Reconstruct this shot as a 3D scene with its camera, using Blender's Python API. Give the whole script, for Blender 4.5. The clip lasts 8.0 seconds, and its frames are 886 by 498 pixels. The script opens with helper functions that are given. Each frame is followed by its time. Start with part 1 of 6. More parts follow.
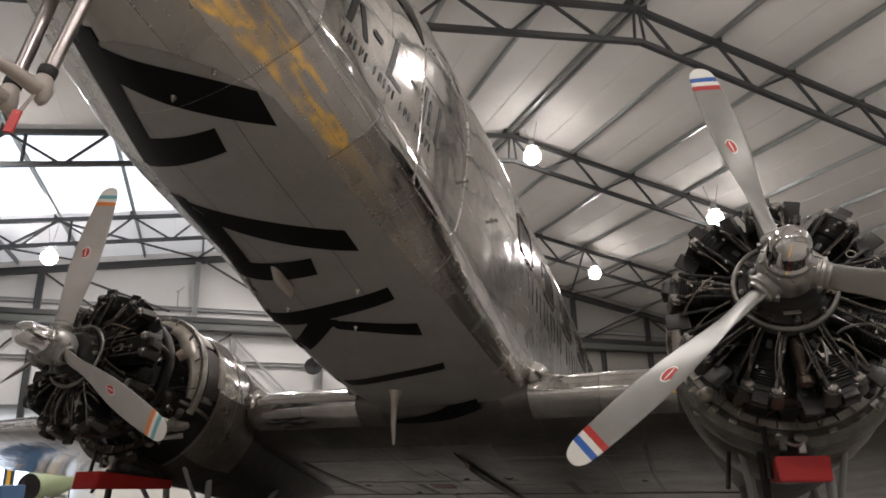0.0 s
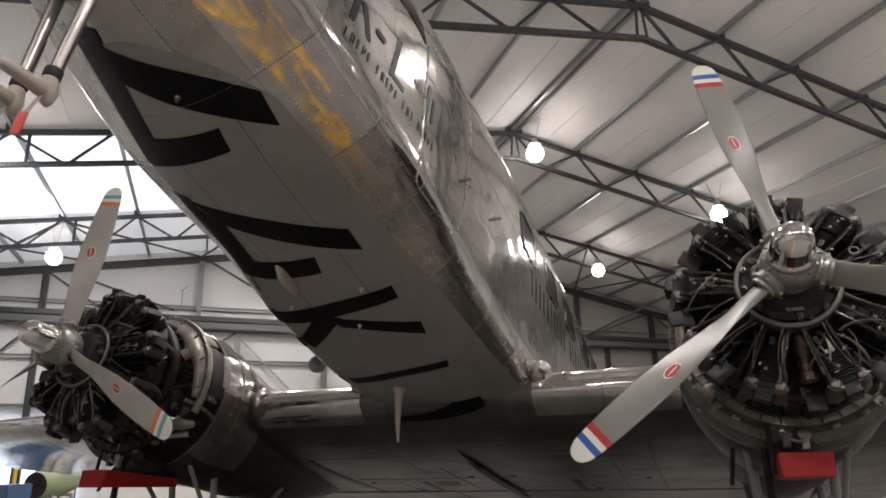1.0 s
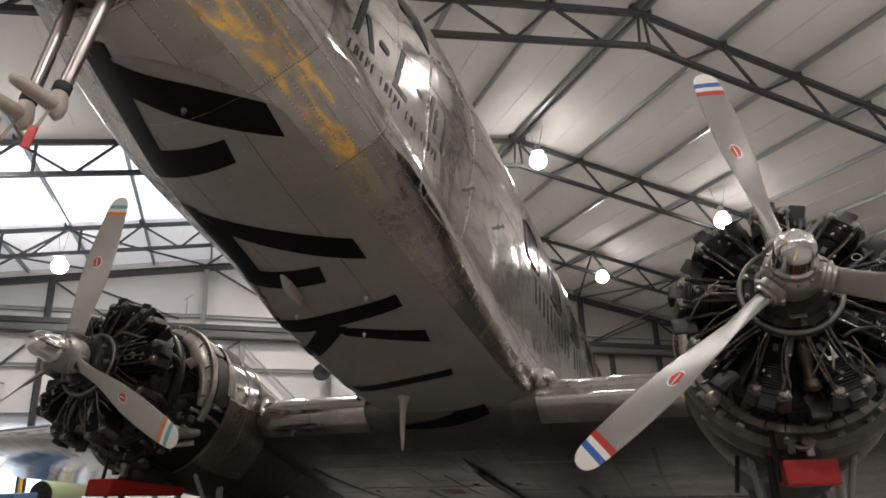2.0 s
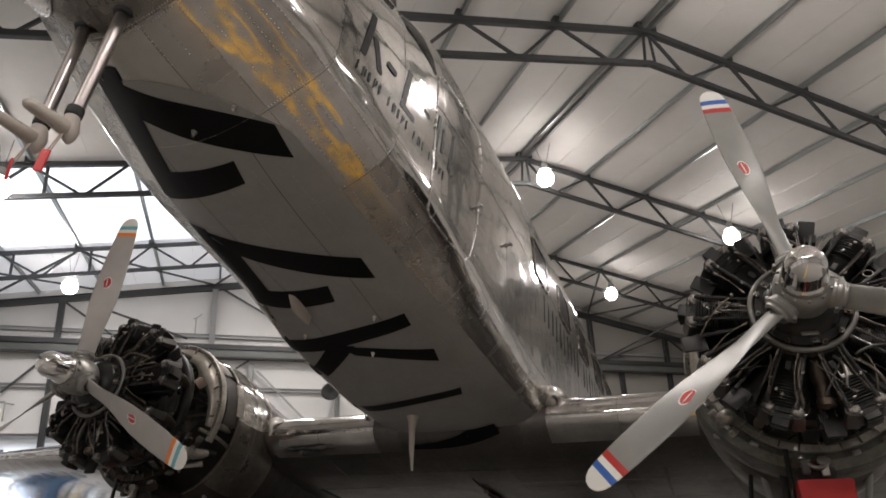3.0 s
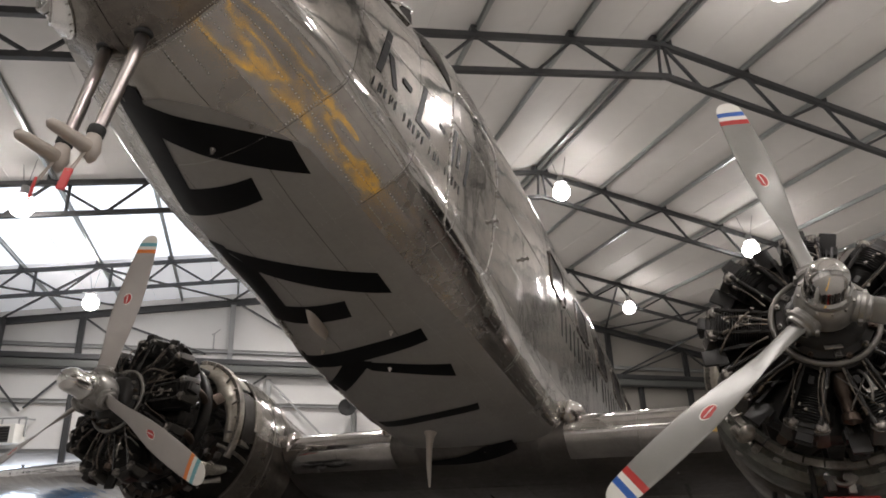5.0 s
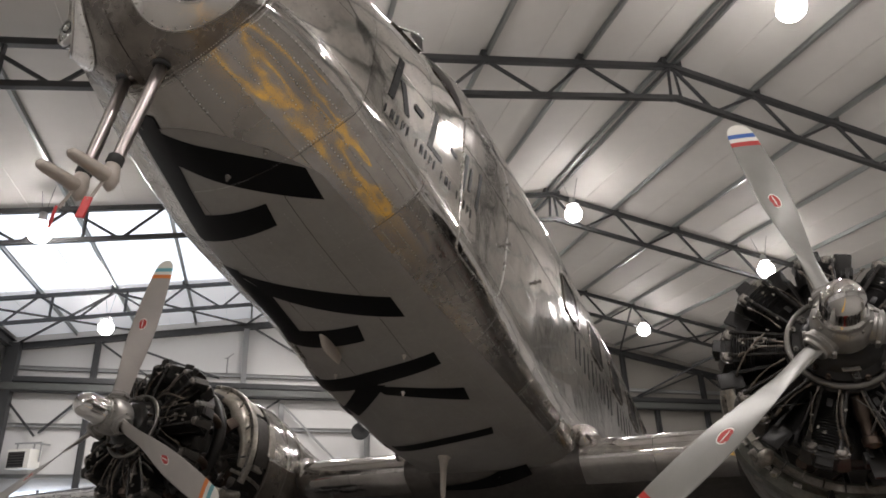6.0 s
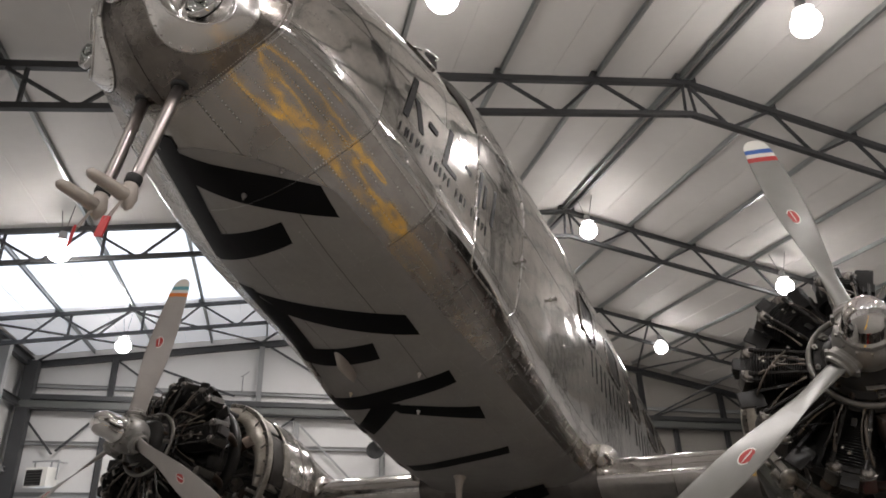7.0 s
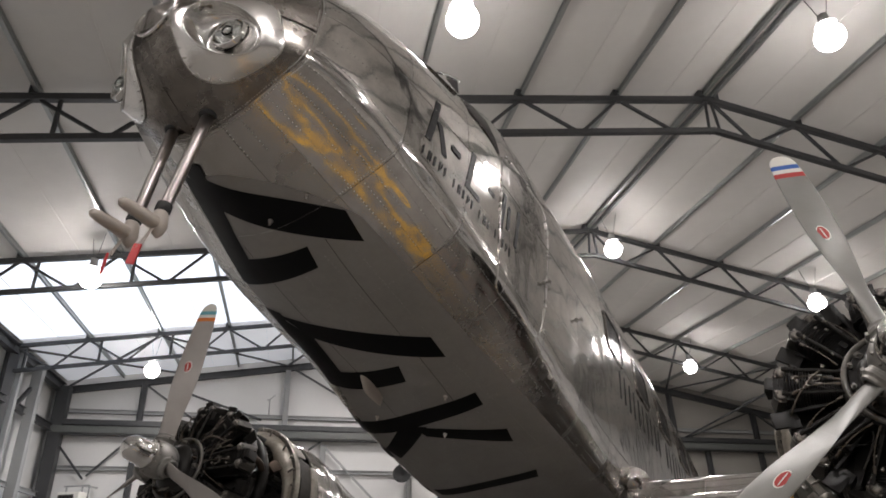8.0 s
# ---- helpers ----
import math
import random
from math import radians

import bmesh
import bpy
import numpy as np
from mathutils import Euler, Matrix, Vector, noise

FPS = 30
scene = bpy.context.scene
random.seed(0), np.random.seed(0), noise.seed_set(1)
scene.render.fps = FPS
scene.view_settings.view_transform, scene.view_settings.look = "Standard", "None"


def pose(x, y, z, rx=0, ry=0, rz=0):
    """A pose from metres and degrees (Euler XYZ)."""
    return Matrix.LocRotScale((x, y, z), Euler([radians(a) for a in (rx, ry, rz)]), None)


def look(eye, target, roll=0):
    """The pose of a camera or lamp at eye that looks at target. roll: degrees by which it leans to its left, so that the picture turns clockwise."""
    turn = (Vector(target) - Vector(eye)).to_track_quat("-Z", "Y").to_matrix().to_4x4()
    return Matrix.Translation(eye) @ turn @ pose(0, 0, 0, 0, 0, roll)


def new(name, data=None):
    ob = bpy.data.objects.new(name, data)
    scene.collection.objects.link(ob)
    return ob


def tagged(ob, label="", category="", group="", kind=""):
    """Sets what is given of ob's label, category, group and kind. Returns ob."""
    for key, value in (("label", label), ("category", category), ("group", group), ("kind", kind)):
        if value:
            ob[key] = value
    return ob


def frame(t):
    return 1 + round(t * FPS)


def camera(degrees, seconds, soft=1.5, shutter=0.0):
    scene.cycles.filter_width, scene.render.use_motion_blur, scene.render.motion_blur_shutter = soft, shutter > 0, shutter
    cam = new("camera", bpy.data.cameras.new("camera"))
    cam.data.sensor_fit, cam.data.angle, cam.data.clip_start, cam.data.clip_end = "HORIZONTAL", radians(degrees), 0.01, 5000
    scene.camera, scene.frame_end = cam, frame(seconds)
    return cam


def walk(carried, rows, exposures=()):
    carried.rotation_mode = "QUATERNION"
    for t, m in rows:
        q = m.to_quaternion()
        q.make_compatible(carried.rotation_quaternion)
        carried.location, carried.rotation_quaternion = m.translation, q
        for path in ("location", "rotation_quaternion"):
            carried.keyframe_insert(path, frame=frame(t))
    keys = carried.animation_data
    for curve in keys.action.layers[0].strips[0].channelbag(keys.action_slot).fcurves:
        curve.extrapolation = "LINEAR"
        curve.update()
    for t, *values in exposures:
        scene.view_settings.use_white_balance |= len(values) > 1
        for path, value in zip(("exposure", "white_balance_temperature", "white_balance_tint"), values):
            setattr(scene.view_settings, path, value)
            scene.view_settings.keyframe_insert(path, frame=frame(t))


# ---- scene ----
# ---- camera and its path ----
HUB = 2.75          # height of the propeller hubs above the floor
cam = camera(67.66, 8.0, soft=1.75)
PATH = [
    (0.0, 2.274, -4.155, 1.807, 20.25, 16.84, -1.69),
    (0.5, 2.273, -4.155, 1.805, 20.41, 16.71, -1.72),
    (1.0, 2.279, -4.168, 1.805, 20.55, 16.66, -1.88),
    (2.5, 2.291, -4.199, 1.811, 21.15, 17.99, -2.14),
    (3.0, 2.290, -4.199, 1.812, 21.53, 18.87, -2.23),
    (3.5, 2.287, -4.187, 1.809, 21.90, 19.36, -2.05),
    (4.0, 2.284, -4.176, 1.807, 22.26, 19.26, -1.97),
    (4.5, 2.285, -4.185, 1.811, 22.57, 19.47, -2.03),
    (6.0, 2.298, -4.218, 1.814, 24.04, 22.15, -2.16),
    (6.5, 2.297, -4.215, 1.814, 24.67, 22.94, -2.05),
    (7.0, 2.293, -4.212, 1.817, 25.35, 23.71, -1.87),
    (7.5, 2.292, -4.218, 1.819, 26.17, 24.57, -1.85),
    (8.0, 2.294, -4.223, 1.818, 27.53, 25.61, -1.83),
]
rows = []
for t, x, y, z, yaw, pitch, roll in PATH:
    a, b = radians(yaw), radians(pitch)
    ahead = Vector((-math.sin(a) * math.cos(b), math.cos(a) * math.cos(b), math.sin(b)))
    eye = Vector((x, y, z))
    rows.append((t, look(eye, eye + ahead, roll)))
walk(cam, rows, exposures=[(0.0, 0.36, 6430, 16), (4.5, 0.38, 6420, 16), (8.0, 0.25, 6300, 16)])

# ---- hangar plan: u across the roof, v along the ridge ----
PSI = radians(40.404)
UX, VX = Vector((math.cos(PSI), math.sin(PSI), 0)), Vector((-math.sin(PSI), math.cos(PSI), 0))
RIDGE_U, RIDGE_Z, BAY, FIRST_V = 6.936, 10.389, 6.0, 4.899
NODE_R, NODE_L = 1.972, 2.049          # purlin spacing on the two slopes
SLOPE_R, SLOPE_L = 0.2073, 0.1338
HALF_R, HALF_L = 8 * NODE_R, 8 * NODE_L
END_V, BACK_V = FIRST_V + 16.8, FIRST_V - 5 * BAY


def hall(du, v, z):
    """A place in the hangar: du from the ridge, v along it, height z."""
    return UX * (RIDGE_U + du) + VX * v + Vector((0, 0, z))


def across(k):
    """Distance from the ridge of purlin k, counted from the ridge."""
    return k * (NODE_R if k > 0 else NODE_L)


def roof_z(du):
    return RIDGE_Z - (du * SLOPE_R if du > 0 else -du * SLOPE_L)


# ---- world and lamps ----
world = bpy.data.worlds.new("world")
scene.world = world
world.use_nodes = True
world.node_tree.nodes["Background"].inputs[0].default_value = (0.75, 0.82, 0.95, 1)
world.node_tree.nodes["Background"].inputs[1].default_value = 0.05
LAMP_POWER = 218.0
LAMP_SPOTS = [(k, FIRST_V + (q - (0.019 * k if q > 2 else 0)) * BAY) for q in (-3.15, -1.82, -0.48, 0.88, 2.05) for k in (-6.15, -2.93, 0.12, 3.18) if k > -5 or q != -0.48]

# ---- materials ----


def mat(name, colour, rough=0.5, metal=0.0, coat=0.0, spots=0.0, scale=6.0, fine=60.0, bump=0.0, bump_scale=40.0,
        rough_var=0.1, per_object=0.0, wave=0.0, wave_scale=2.5, spec=0.5, dark=0.6, wave2=0.0):
    """A painted or metal surface: colour worn at two scales, roughness that varies, fine relief and broad waves."""
    m = bpy.data.materials.new(name)
    m.use_nodes = True
    nt = m.node_tree
    n, l = nt.nodes, nt.links
    bs = n["Principled BSDF"]
    co = n.new("ShaderNodeTexCoord")
    bs.inputs["Metallic"].default_value = metal
    bs.inputs["Coat Weight"].default_value = coat
    bs.inputs["Coat Roughness"].default_value = 0.08
    bs.inputs["Specular IOR Level"].default_value = spec

    def tex(sc, detail=6.0, rgh=0.6):
        t = n.new("ShaderNodeTexNoise")
        t.inputs["Scale"].default_value = sc
        t.inputs["Detail"].default_value = detail
        t.inputs["Roughness"].default_value = rgh
        l.new(co.outputs["Object"], t.inputs["Vector"])
        return t
    big, small = tex(scale), tex(fine)
    add = n.new("ShaderNodeMath")
    add.operation = "MULTIPLY_ADD"
    l.new(small.outputs["Fac"], add.inputs[0])
    add.inputs[1].default_value = 0.45
    l.new(big.outputs["Fac"], add.inputs[2])
    ramp = n.new("ShaderNodeMapRange")
    ramp.inputs["From Min"].default_value, ramp.inputs["From Max"].default_value = 0.5, 1.0
    l.new(add.outputs[0], ramp.inputs["Value"])
    mix = n.new("ShaderNodeMix")
    mix.data_type = "RGBA"
    mix.inputs["A"].default_value = (*colour, 1)
    mix.inputs["B"].default_value = (*[c * dark for c in colour], 1)
    sc = n.new("ShaderNodeMath")
    sc.operation = "MULTIPLY"
    l.new(ramp.outputs["Result"], sc.inputs[0])
    sc.inputs[1].default_value = spots
    l.new(sc.outputs[0], mix.inputs["Factor"])
    out = mix.outputs["Result"]
    if per_object:
        info = n.new("ShaderNodeObjectInfo")
        mr = n.new("ShaderNodeMapRange")
        mr.inputs["To Min"].default_value, mr.inputs["To Max"].default_value = 1 - per_object, 1.0
        l.new(info.outputs["Random"], mr.inputs["Value"])
        mu = n.new("ShaderNodeVectorMath")
        mu.operation = "SCALE"
        l.new(out, mu.inputs[0])
        l.new(mr.outputs["Result"], mu.inputs["Scale"])
        out = mu.outputs["Vector"]
    l.new(out, bs.inputs["Base Color"])
    rr = n.new("ShaderNodeMapRange")
    rr.inputs["To Min"].default_value, rr.inputs["To Max"].default_value = max(0.02, rough - rough_var), rough + rough_var
    l.new(add.outputs[0], rr.inputs["Value"])
    rr.inputs["From Min"].default_value, rr.inputs["From Max"].default_value = 0.4, 1.1
    l.new(rr.outputs["Result"], bs.inputs["Roughness"])
    last = None
    if wave:
        w = tex(wave_scale, 2.0, 0.4)
        b1 = n.new("ShaderNodeBump")
        b1.inputs["Strength"].default_value = 1.0
        b1.inputs["Distance"].default_value = wave
        l.new(w.outputs["Fac"], b1.inputs["Height"])
        last = b1
    if wave2:
        w = tex(8.0, 1.2, 0.4)
        b1 = n.new("ShaderNodeBump")
        b1.inputs["Strength"].default_value = 1.0
        b1.inputs["Distance"].default_value = wave2
        l.new(w.outputs["Fac"], b1.inputs["Height"])
        if last:
            l.new(last.outputs["Normal"], b1.inputs["Normal"])
        last = b1
    if bump:
        t = tex(bump_scale, 4.0)
        b2 = n.new("ShaderNodeBump")
        b2.inputs["Strength"].default_value = 1.0
        b2.inputs["Distance"].default_value = bump
        l.new(t.outputs["Fac"], b2.inputs["Height"])
        if last:
            l.new(last.outputs["Normal"], b2.inputs["Normal"])
        last = b2
    if last:
        l.new(last.outputs["Normal"], bs.inputs["Normal"])
    return m


def glow(name, colour, strength):
    m = bpy.data.materials.new(name)
    m.use_nodes = True
    bs = m.node_tree.nodes["Principled BSDF"]
    bs.inputs["Base Color"].default_value = (*colour, 1)
    bs.inputs["Emission Color"].default_value = (*colour, 1)
    bs.inputs["Emission Strength"].default_value = strength
    return m


def glass(name, colour=(0.9, 0.95, 0.95), rough=0.02):
    m = bpy.data.materials.new(name)
    m.use_nodes = True
    bs = m.node_tree.nodes["Principled BSDF"]
    bs.inputs["Base Color"].default_value = (*colour, 1)
    bs.inputs["Roughness"].default_value = rough
    bs.inputs["Transmission Weight"].default_value = 1.0
    bs.inputs["IOR"].default_value = 1.45
    return m


M_SKIN = mat("polished_aluminium", (0.80, 0.775, 0.745), 0.125, 1.0, spots=0.6, scale=5.0, fine=26, wave=0.0055, wave2=0.0042, wave_scale=3.4, bump=0.00007,
             bump_scale=60, rough_var=0.05, per_object=0.25, dark=0.5)
# Port side copy, raised in tone for the bright ceiling it mirrors.
M_SIDE = mat("lit_side_aluminium", (0.91, 0.885, 0.85), 0.10, 1.0, spots=0.65, scale=6.0, fine=30, wave=0.0045, wave2=0.0024, wave_scale=3.0, bump=0.00007,
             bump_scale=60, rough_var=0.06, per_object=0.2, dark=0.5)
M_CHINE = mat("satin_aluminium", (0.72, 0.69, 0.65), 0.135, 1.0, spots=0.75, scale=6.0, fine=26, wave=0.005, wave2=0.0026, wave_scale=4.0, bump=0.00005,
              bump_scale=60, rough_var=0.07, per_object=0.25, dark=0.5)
# Duller, rougher copy for lower and starboard panels, darker than the side.
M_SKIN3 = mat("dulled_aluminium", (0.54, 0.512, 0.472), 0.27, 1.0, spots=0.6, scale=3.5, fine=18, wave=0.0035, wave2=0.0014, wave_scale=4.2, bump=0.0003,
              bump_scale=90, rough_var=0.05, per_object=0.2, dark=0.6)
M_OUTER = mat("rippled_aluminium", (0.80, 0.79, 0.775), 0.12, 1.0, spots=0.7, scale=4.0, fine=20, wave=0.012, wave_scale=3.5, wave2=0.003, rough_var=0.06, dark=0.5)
M_FILLET = mat("satin_fillet", (0.62, 0.59, 0.56), 0.16, 1.0, spots=0.5, scale=9, fine=40, rough_var=0.06, wave=0.0006, wave_scale=6)
M_SKIN2 = mat("worn_aluminium", (0.33, 0.302, 0.272), 0.27, 1.0, spots=1.0, scale=7.0, fine=34, wave=0.006, wave_scale=4, wave2=0.0022, bump=0.0004, bump_scale=80,
              rough_var=0.1, per_object=0.15, dark=0.5)
# Dull wing metal; the shade under the aircraft is put into its dark colour.
M_WING = mat("shaded_wing_aluminium", (0.215, 0.2, 0.185), 0.36, 0.8, spots=0.8, scale=1.4, fine=18, wave=0.006, wave_scale=2.4, bump=0.0006, bump_scale=60,
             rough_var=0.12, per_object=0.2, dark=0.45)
# Oil stains, with the dark floor reflection also put into the colour.
M_STAINED = mat("stained_shaded_aluminium", (0.24, 0.215, 0.19), 0.34, 0.85, spots=0.9, scale=3.5, fine=20, wave=0.006, wave_scale=3.5, wave2=0.003, rough_var=0.12, dark=0.35)
M_CHROME = mat("chrome", (0.86, 0.85, 0.83), 0.07, 1.0, spots=0.1, rough_var=0.03)
M_BELLY = mat("grey_belly_paint", (0.325, 0.312, 0.293), 0.38, 0.2, coat=0.15, spots=0.6, scale=2.2, fine=24, dark=0.68, wave=0.003, wave_scale=2.4,
              bump=0.0004, bump_scale=120, rough_var=0.08)
M_BLACK = mat("black_gloss_paint", (0.006, 0.006, 0.0065), 0.42, 0.0, coat=0.0, spec=0.1, spots=0.2, wave=0.002, wave_scale=3, rough_var=0.06)
M_LETTER = mat("matt_black_paint", (0.012, 0.012, 0.012), 0.5, spec=0.15, spots=0.3, scale=20)
M_RIVET = mat("rivet_metal", (0.6, 0.585, 0.56), 0.28, 1.0, rough_var=0.05)
M_BLADE = mat("grey_blade_paint", (0.24, 0.235, 0.218), 0.4, 0.15, coat=0.0, spots=0.3, scale=5, fine=90, bump=0.0003, bump_scale=150)
# Left blades: lighter colour makes up for a lamp left out on that side.
M_BLADE2 = mat("lightened_blade_paint", (0.40, 0.372, 0.345), 0.4, 0.1, spots=0.3, scale=5, fine=90, bump=0.0003, bump_scale=150)
M_WHITE = mat("white_paint", (0.78, 0.76, 0.70), 0.4, spots=0.15)
M_BLUE = mat("blue_paint", (0.035, 0.12, 0.42), 0.4, spots=0.2)
M_RED = mat("red_paint", (0.45, 0.035, 0.03), 0.4, spots=0.2)
M_TEAL = mat("teal_paint", (0.16, 0.42, 0.47), 0.4, spots=0.2)
M_ORANGE = mat("orange_paint", (0.75, 0.22, 0.045), 0.4, spots=0.2)
M_CREAM = mat("cream_plastic", (0.47, 0.42, 0.37), 0.45, spots=0.3, scale=20)
M_RING = mat("grey_harness_paint", (0.20, 0.19, 0.175), 0.4, 0.5, spots=0.5, scale=25, fine=90)
M_HUB = mat("hub_metal", (0.33, 0.32, 0.30), 0.44, 0.7, spots=0.4, scale=18, fine=90, bump=0.0006, bump_scale=90, dark=0.5)
M_ENGBLK = mat("engine_black", (0.021, 0.0195, 0.018), 0.4, 0.0, spec=0.3, spots=0.5, scale=14, fine=80, bump=0.001, bump_scale=70, dark=0.5)
M_RODBLK = mat("black_enamel", (0.024, 0.022, 0.02), 0.3, 0.0, spec=0.4, spots=0.5, scale=30, fine=90)
M_COVER = mat("dirty_cover", (0.40, 0.37, 0.335), 0.38, 0.8, spots=1.0, scale=38, fine=120, dark=0.12, bump=0.004, bump_scale=55)
M_LEAD = mat("braided_lead", (0.17, 0.145, 0.12), 0.4, 0.6, spots=0.5, scale=40, fine=200, dark=0.4)
M_ENGGREY = mat("engine_grey", (0.085, 0.08, 0.072), 0.36, 0.4, spots=0.6, scale=16, fine=90, bump=0.0008, bump_scale=90, dark=0.4)
M_STEEL = mat("oily_steel", (0.36, 0.34, 0.31), 0.35, 0.9, spots=0.6, scale=22, fine=120, dark=0.35)
M_EXH = mat("exhaust_bronze", (0.085, 0.062, 0.048), 0.45, 0.8, spots=0.7, scale=10, fine=60, dark=0.4)
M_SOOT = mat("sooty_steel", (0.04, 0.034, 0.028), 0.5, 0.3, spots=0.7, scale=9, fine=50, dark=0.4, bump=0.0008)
M_ZINC = mat("zinc_primer", (0.17, 0.172, 0.148), 0.4, 0.45, spots=1.0, scale=7, fine=34, dark=0.3, bump=0.0015, wave=0.01, wave_scale=6)
M_PALE = mat("pale_alloy", (0.44, 0.41, 0.36), 0.45, 0.6, spots=0.95, scale=7, fine=45, dark=0.25)
M_BAFFLE = mat("oily_pale_sheet", (0.40, 0.365, 0.31), 0.45, 0.4, spots=0.9, scale=5, fine=30, dark=0.4, bump=0.0008, bump_scale=40, wave=0.006, wave_scale=5)
M_REDBOX = mat("red_cover", (0.31, 0.012, 0.010), 0.5, spec=0.25, spots=0.3, scale=7, bump=0.0006)
M_REDTAG = mat("red_tag", (0.62, 0.05, 0.05), 0.5, spots=0.2)
M_RUBBER = mat("black_rubber", (0.02, 0.02, 0.02), 0.7, spots=0.4, bump=0.0008)
M_DARK = mat("dark_recess", (0.02, 0.02, 0.02), 0.8)
M_DUCT = mat("grey_duct_lining", (0.09, 0.09, 0.082), 0.6, spots=0.3)
M_WINDOW = mat("dark_cabin_glass", (0.006, 0.006, 0.007), 0.14, spec=0.06, rough_var=0.02)
M_LENS = glass("lamp_glass")
M_FAIRING = mat("polished_fairing", (0.84, 0.82, 0.79), 0.26, 1.0, spots=0.04, rough_var=0.02, scale=8, fine=50, wave=0.003, wave_scale=5, bump=0.0003, bump_scale=90)
M_MAST = mat("dull_mast_metal", (0.44, 0.405, 0.385), 0.38, 1.0, spots=0.4, scale=14, fine=70, rough_var=0.08)
M_BOWL = mat("lamp_bowl", (0.80, 0.785, 0.76), 0.22, 1.0, rough_var=0.04)
M_STEELDK = mat("dark_grey_steel_paint", (0.038, 0.039, 0.040), 0.5, spots=0.3, scale=4)
M_PURLIN = mat("galvanised_purlin", (0.40, 0.415, 0.405), 0.36, 0.9, spots=0.12, scale=3, fine=30, rough_var=0.04)
M_ROOF = mat("roof_sheet", (0.70, 0.68, 0.645), 0.6, spots=0.5, scale=0.45, fine=3.5, bump=0.001, bump_scale=30, dark=0.8)
M_WALL = mat("wall_sheet", (0.62, 0.615, 0.60), 0.6, spots=0.25, scale=0.7, fine=10, dark=0.8)
M_WALLDK = mat("brown_grey_wall_sheet", (0.27, 0.255, 0.23), 0.6, spots=0.35, scale=0.7, fine=10, dark=0.75)
M_PLATE = mat("grey_green_steel_paint", (0.095, 0.10, 0.094), 0.45, spots=0.4, scale=3)
M_GIRT = mat("grey_girt", (0.30, 0.305, 0.30), 0.5, spots=0.3, scale=2)
M_FLOOR = mat("grey_hangar_floor", (0.235, 0.223, 0.207), 0.45, coat=0.04, spots=0.4, scale=0.8, fine=14, bump=0.0008, bump_scale=50)
M_YELLOW = mat("yellow_paint", (0.86, 0.47, 0.025), 0.4, spots=0.25, scale=3)
M_SKYLIGHT = glow("daylit_roof_sheet", (0.86, 0.93, 1.0), 0.92)
M_ROOFGLOW = glow("lamplit_roof_glow", (0.80, 0.83, 0.85), 0.28)
M_LAMPGLOW = glow("lamp_arc", (1.0, 0.965, 0.90), 30.0)
M_DAYDOOR = glow("added_daylight_glow", (0.75, 0.87, 1.0), 2.2)
M_ALU = mat("cast_aluminium", (0.45, 0.45, 0.45), 0.4, 0.9, spots=0.3)
M_GREEN = mat("olive_green_paint", (0.30, 0.36, 0.20), 0.45, spots=0.25, scale=3)
M_BLUEBOX = mat("bright_blue_paint", (0.06, 0.13, 0.24), 0.45, spots=0.2)

# ---- mesh helpers ----


def raw(name, verts, faces, material, parent=None, label="", smooth=True):
    me = bpy.data.meshes.new(name)
    me.from_pydata([tuple(v) for v in verts], [], faces)
    for m in (material if isinstance(material, (list, tuple)) else [material]):
        me.materials.append(m)
    if smooth:
        me.polygons.foreach_set("use_smooth", [True] * len(me.polygons))
    me.update()
    ob = new(name, me)
    if parent:
        ob.parent = parent
    if label:
        tagged(ob, label)
    return ob


def part(name, bm, material, parent=None, label="", smooth=False):
    me = bpy.data.meshes.new(name)
    bmesh.ops.recalc_face_normals(bm, faces=bm.faces)
    bm.to_mesh(me)
    bm.free()
    for m in (material if isinstance(material, (list, tuple)) else [material]):
        me.materials.append(m)
    if smooth:
        me.polygons.foreach_set("use_smooth", [True] * len(me.polygons))
    ob = new(name, me)
    if parent:
        ob.parent = parent
    if label:
        tagged(ob, label)
    return ob


def thing(name, label, category, at=(0, 0, 0), group="", kind=""):
    e = new(name)
    e.location = at
    return tagged(e, label, category, group, kind)


def sharp(ob, degrees=35):
    """Smooth shading with sharp edges kept by angle."""
    me = ob.data
    me.polygons.foreach_set("use_smooth", [True] * len(me.polygons))
    me.set_sharp_from_angle(angle=radians(degrees))
    return ob


def box(bm, size, m=None, bevel=0.0):
    m = m or Matrix()
    r = bmesh.ops.create_cube(bm, size=1.0, matrix=m @ Matrix.Diagonal((*size, 1)))
    if bevel:
        es = list({e for v in r["verts"] for e in v.link_edges})
        bmesh.ops.bevel(bm, geom=es, offset=bevel, segments=2, affect="EDGES", profile=0.7)
    return r


def aim(p, q, up=(0, 0, 1)):
    """A frame at p whose y axis points at q."""
    y = (Vector(q) - Vector(p)).normalized()
    up = Vector(up)
    if abs(y.dot(up)) > 0.99:
        up = Vector((1, 0, 0))
    x = y.cross(up).normalized()
    z = x.cross(y)
    m = Matrix((x, y, z)).transposed().to_4x4()
    m.translation = Vector(p)
    return m


def beam(bm, p, q, w, h, up=(0, 0, 1), bevel=0.0):
    p, q = Vector(p), Vector(q)
    m = aim(p, q, up)
    m.translation = (p + q) / 2
    box(bm, (w, (q - p).length, h), m, bevel)


